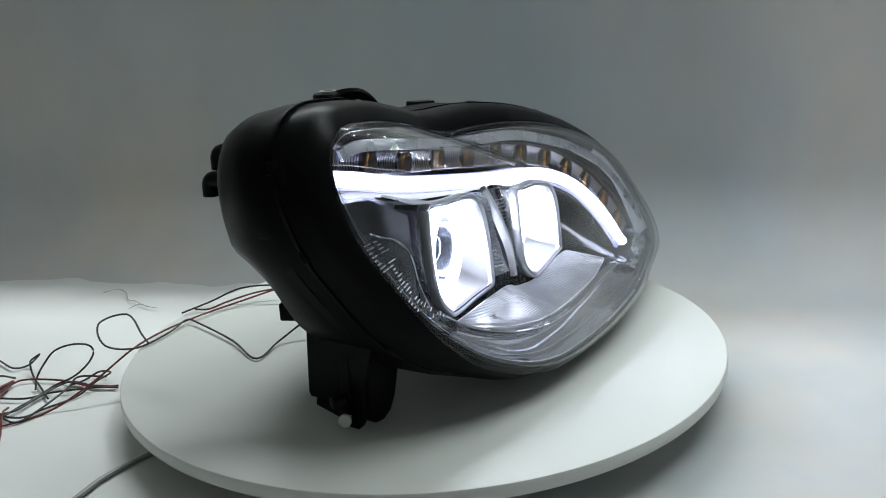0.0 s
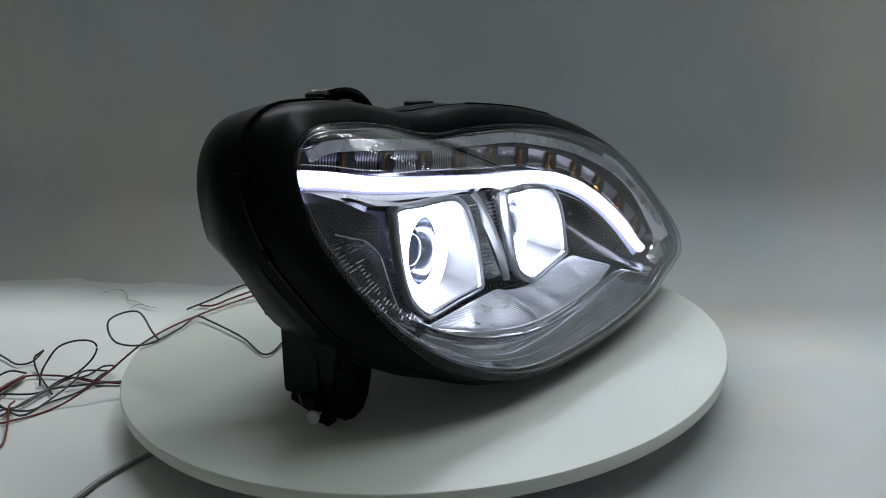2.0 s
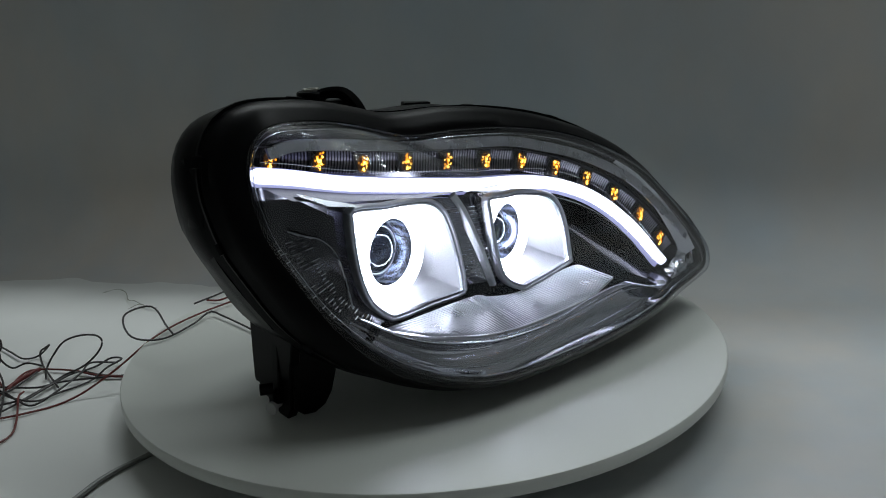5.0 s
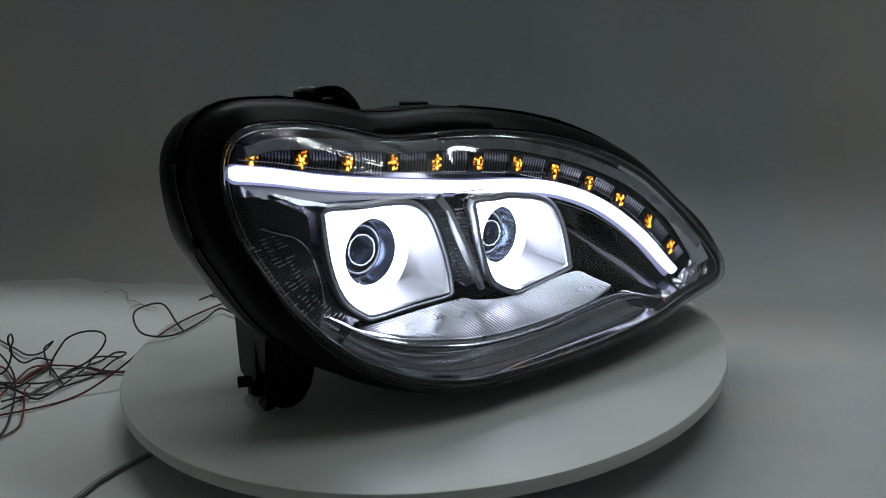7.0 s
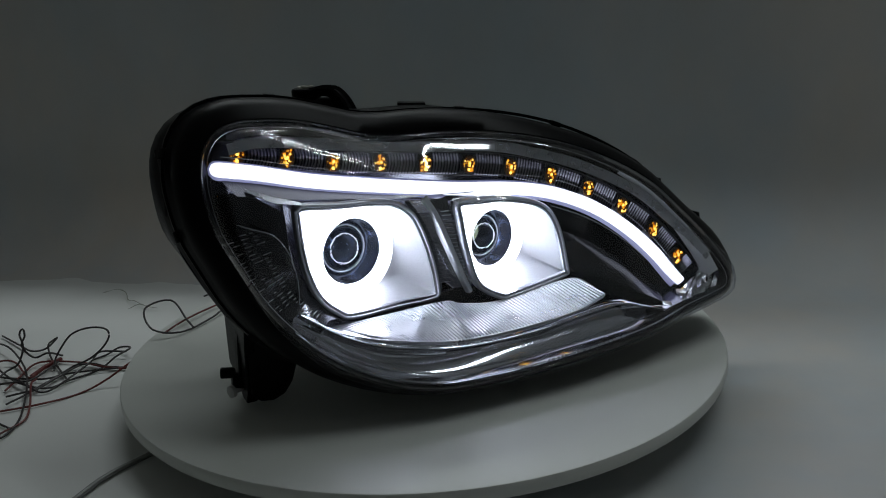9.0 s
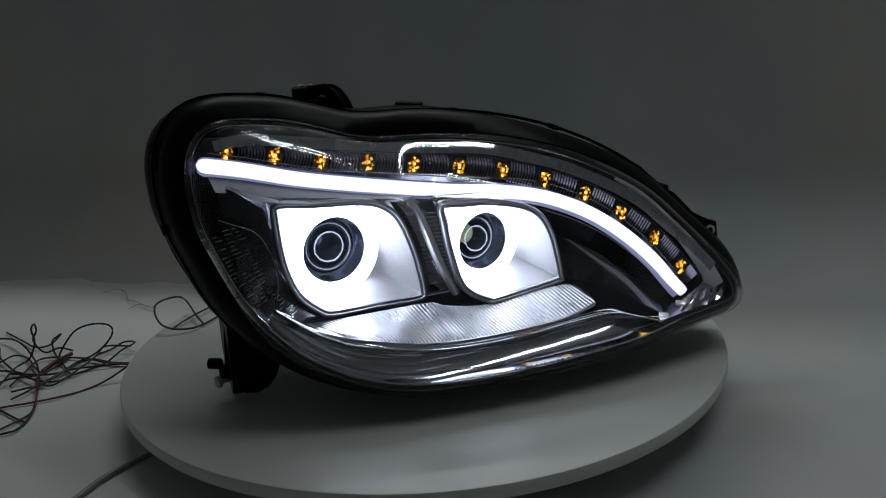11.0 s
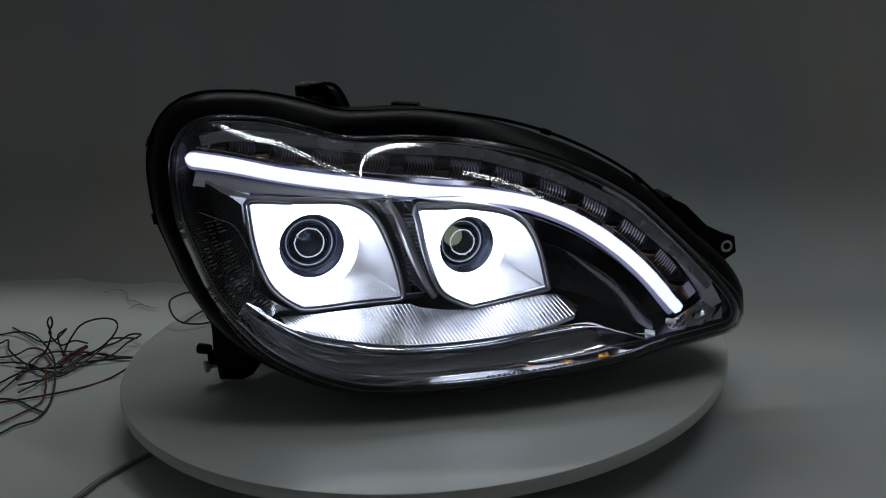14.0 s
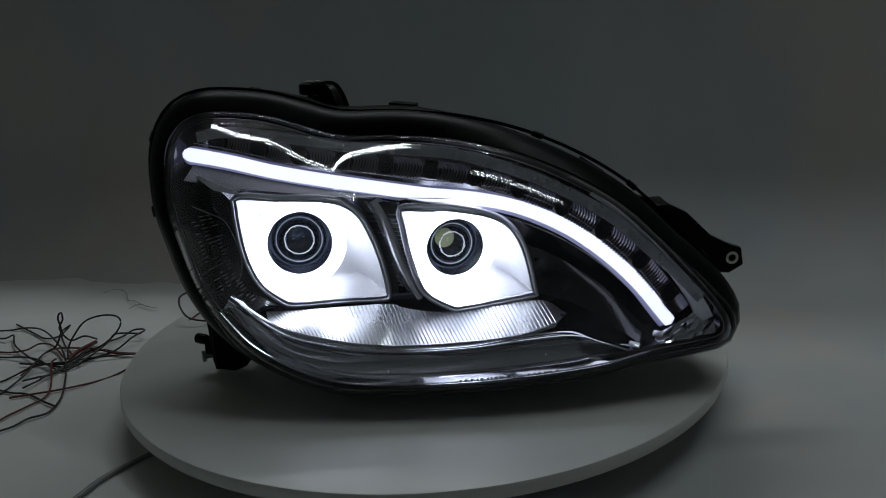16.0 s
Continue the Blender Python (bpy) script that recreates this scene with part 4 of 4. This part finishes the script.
wire([(-0.447, -0.024, F + 0.002), (-0.445, 0.012, F + 0.002), (-0.443, 0.043, F + 0.002), (-0.432, 0.051, F + 0.002), (-0.407, 0.047, F + 0.002), (-0.384, 0.039, F + 0.002), (-0.355, 0.022, F + 0.002), (-0.323, 0.013, F + 0.002)], WIRE_RED, "dark red wire running to the turntable rim", drift=SLACK)
wire([(-0.462, 0.011, F + 0.002), (-0.443, 0.006, F + 0.002), (-0.413, 0.001, F + 0.002), (-0.394, 0.011, F + 0.002), (-0.362, 0.016, F + 0.002), (-0.324, 0.018, F + 0.002)], WIRE_BLACK, "thin black wire running to the turntable rim", drift=SLACK)
wire([(-0.440, -0.040, F + 0.002), (-0.427, -0.033, F + 0.002), (-0.413, -0.026, F + 0.002), (-0.402, 0.001, F + 0.002), (-0.383, 0.036, F + 0.002), (-0.352, 0.023, F + 0.002), (-0.326, 0.016, F + 0.002)], WIRE_BLACK, "slack black wire under the other wires", drift=SLACK)
wire([(-0.135, 0.14, 0.02), (-0.18, 0.15, 0.02), (-0.215, 0.155, 0.016), (-0.245, 0.14, 0.008), (-0.275, 0.12, 0.003)], WIRE_BLACK, "thin black wire end lying on the turntable", drift=(0.025, 0.1))
wire([(-0.135, 0.145, 0.02), (-0.19, 0.145, 0.014), (-0.225, 0.135, 0.008), (-0.245, 0.125, 0.004), (-0.262, 0.13, 0.003)], WIRE_RED, "dark red wire end lying on the turntable", drift=(0.025, 0.1))
cable = part("power_cable", tube(spline([(-0.2, -0.06, FLOOR + 0.007), (-0.248, -0.133, FLOOR + 0.007), (-0.275, -0.165, FLOOR + 0.007), (-0.291, -0.197, FLOOR + 0.007), (-0.31, -0.27, FLOOR + 0.007), (-0.3, -0.5, FLOOR + 0.007)], 50), 0.0025, 8), GREY_CABLE)
tagged(cable, "grey round power cable running under the turntable", "cable")


# ---- what moves ----
TURNS = [58.89, 51.39, 43.93, 36.51, 29.13, 21.78, 14.47, 7.2, 0.0]


def motions():
    rows = [(2.0 * i, a) for i, a in enumerate(TURNS)]
    walk(headlamp, [(t, pose(0, 0, 0, 0, 0, a)) for t, a in rows])
    walk(disc, [(t, pose(0, 0, 0, 0, 0, a)) for t, a in rows])
    for ob, dx, dy in MOVING:
        walk(ob, [(t, pose(dx * k, dy * k, 0, 0, 0, 0)) for t, k in ((0.0, 0.0), (4.0, 0.24), (8.0, 0.49), (12.0, 0.75), (16.0, 1.0))])
    # The blink is made by turning: glowing front forward, then the dark back.
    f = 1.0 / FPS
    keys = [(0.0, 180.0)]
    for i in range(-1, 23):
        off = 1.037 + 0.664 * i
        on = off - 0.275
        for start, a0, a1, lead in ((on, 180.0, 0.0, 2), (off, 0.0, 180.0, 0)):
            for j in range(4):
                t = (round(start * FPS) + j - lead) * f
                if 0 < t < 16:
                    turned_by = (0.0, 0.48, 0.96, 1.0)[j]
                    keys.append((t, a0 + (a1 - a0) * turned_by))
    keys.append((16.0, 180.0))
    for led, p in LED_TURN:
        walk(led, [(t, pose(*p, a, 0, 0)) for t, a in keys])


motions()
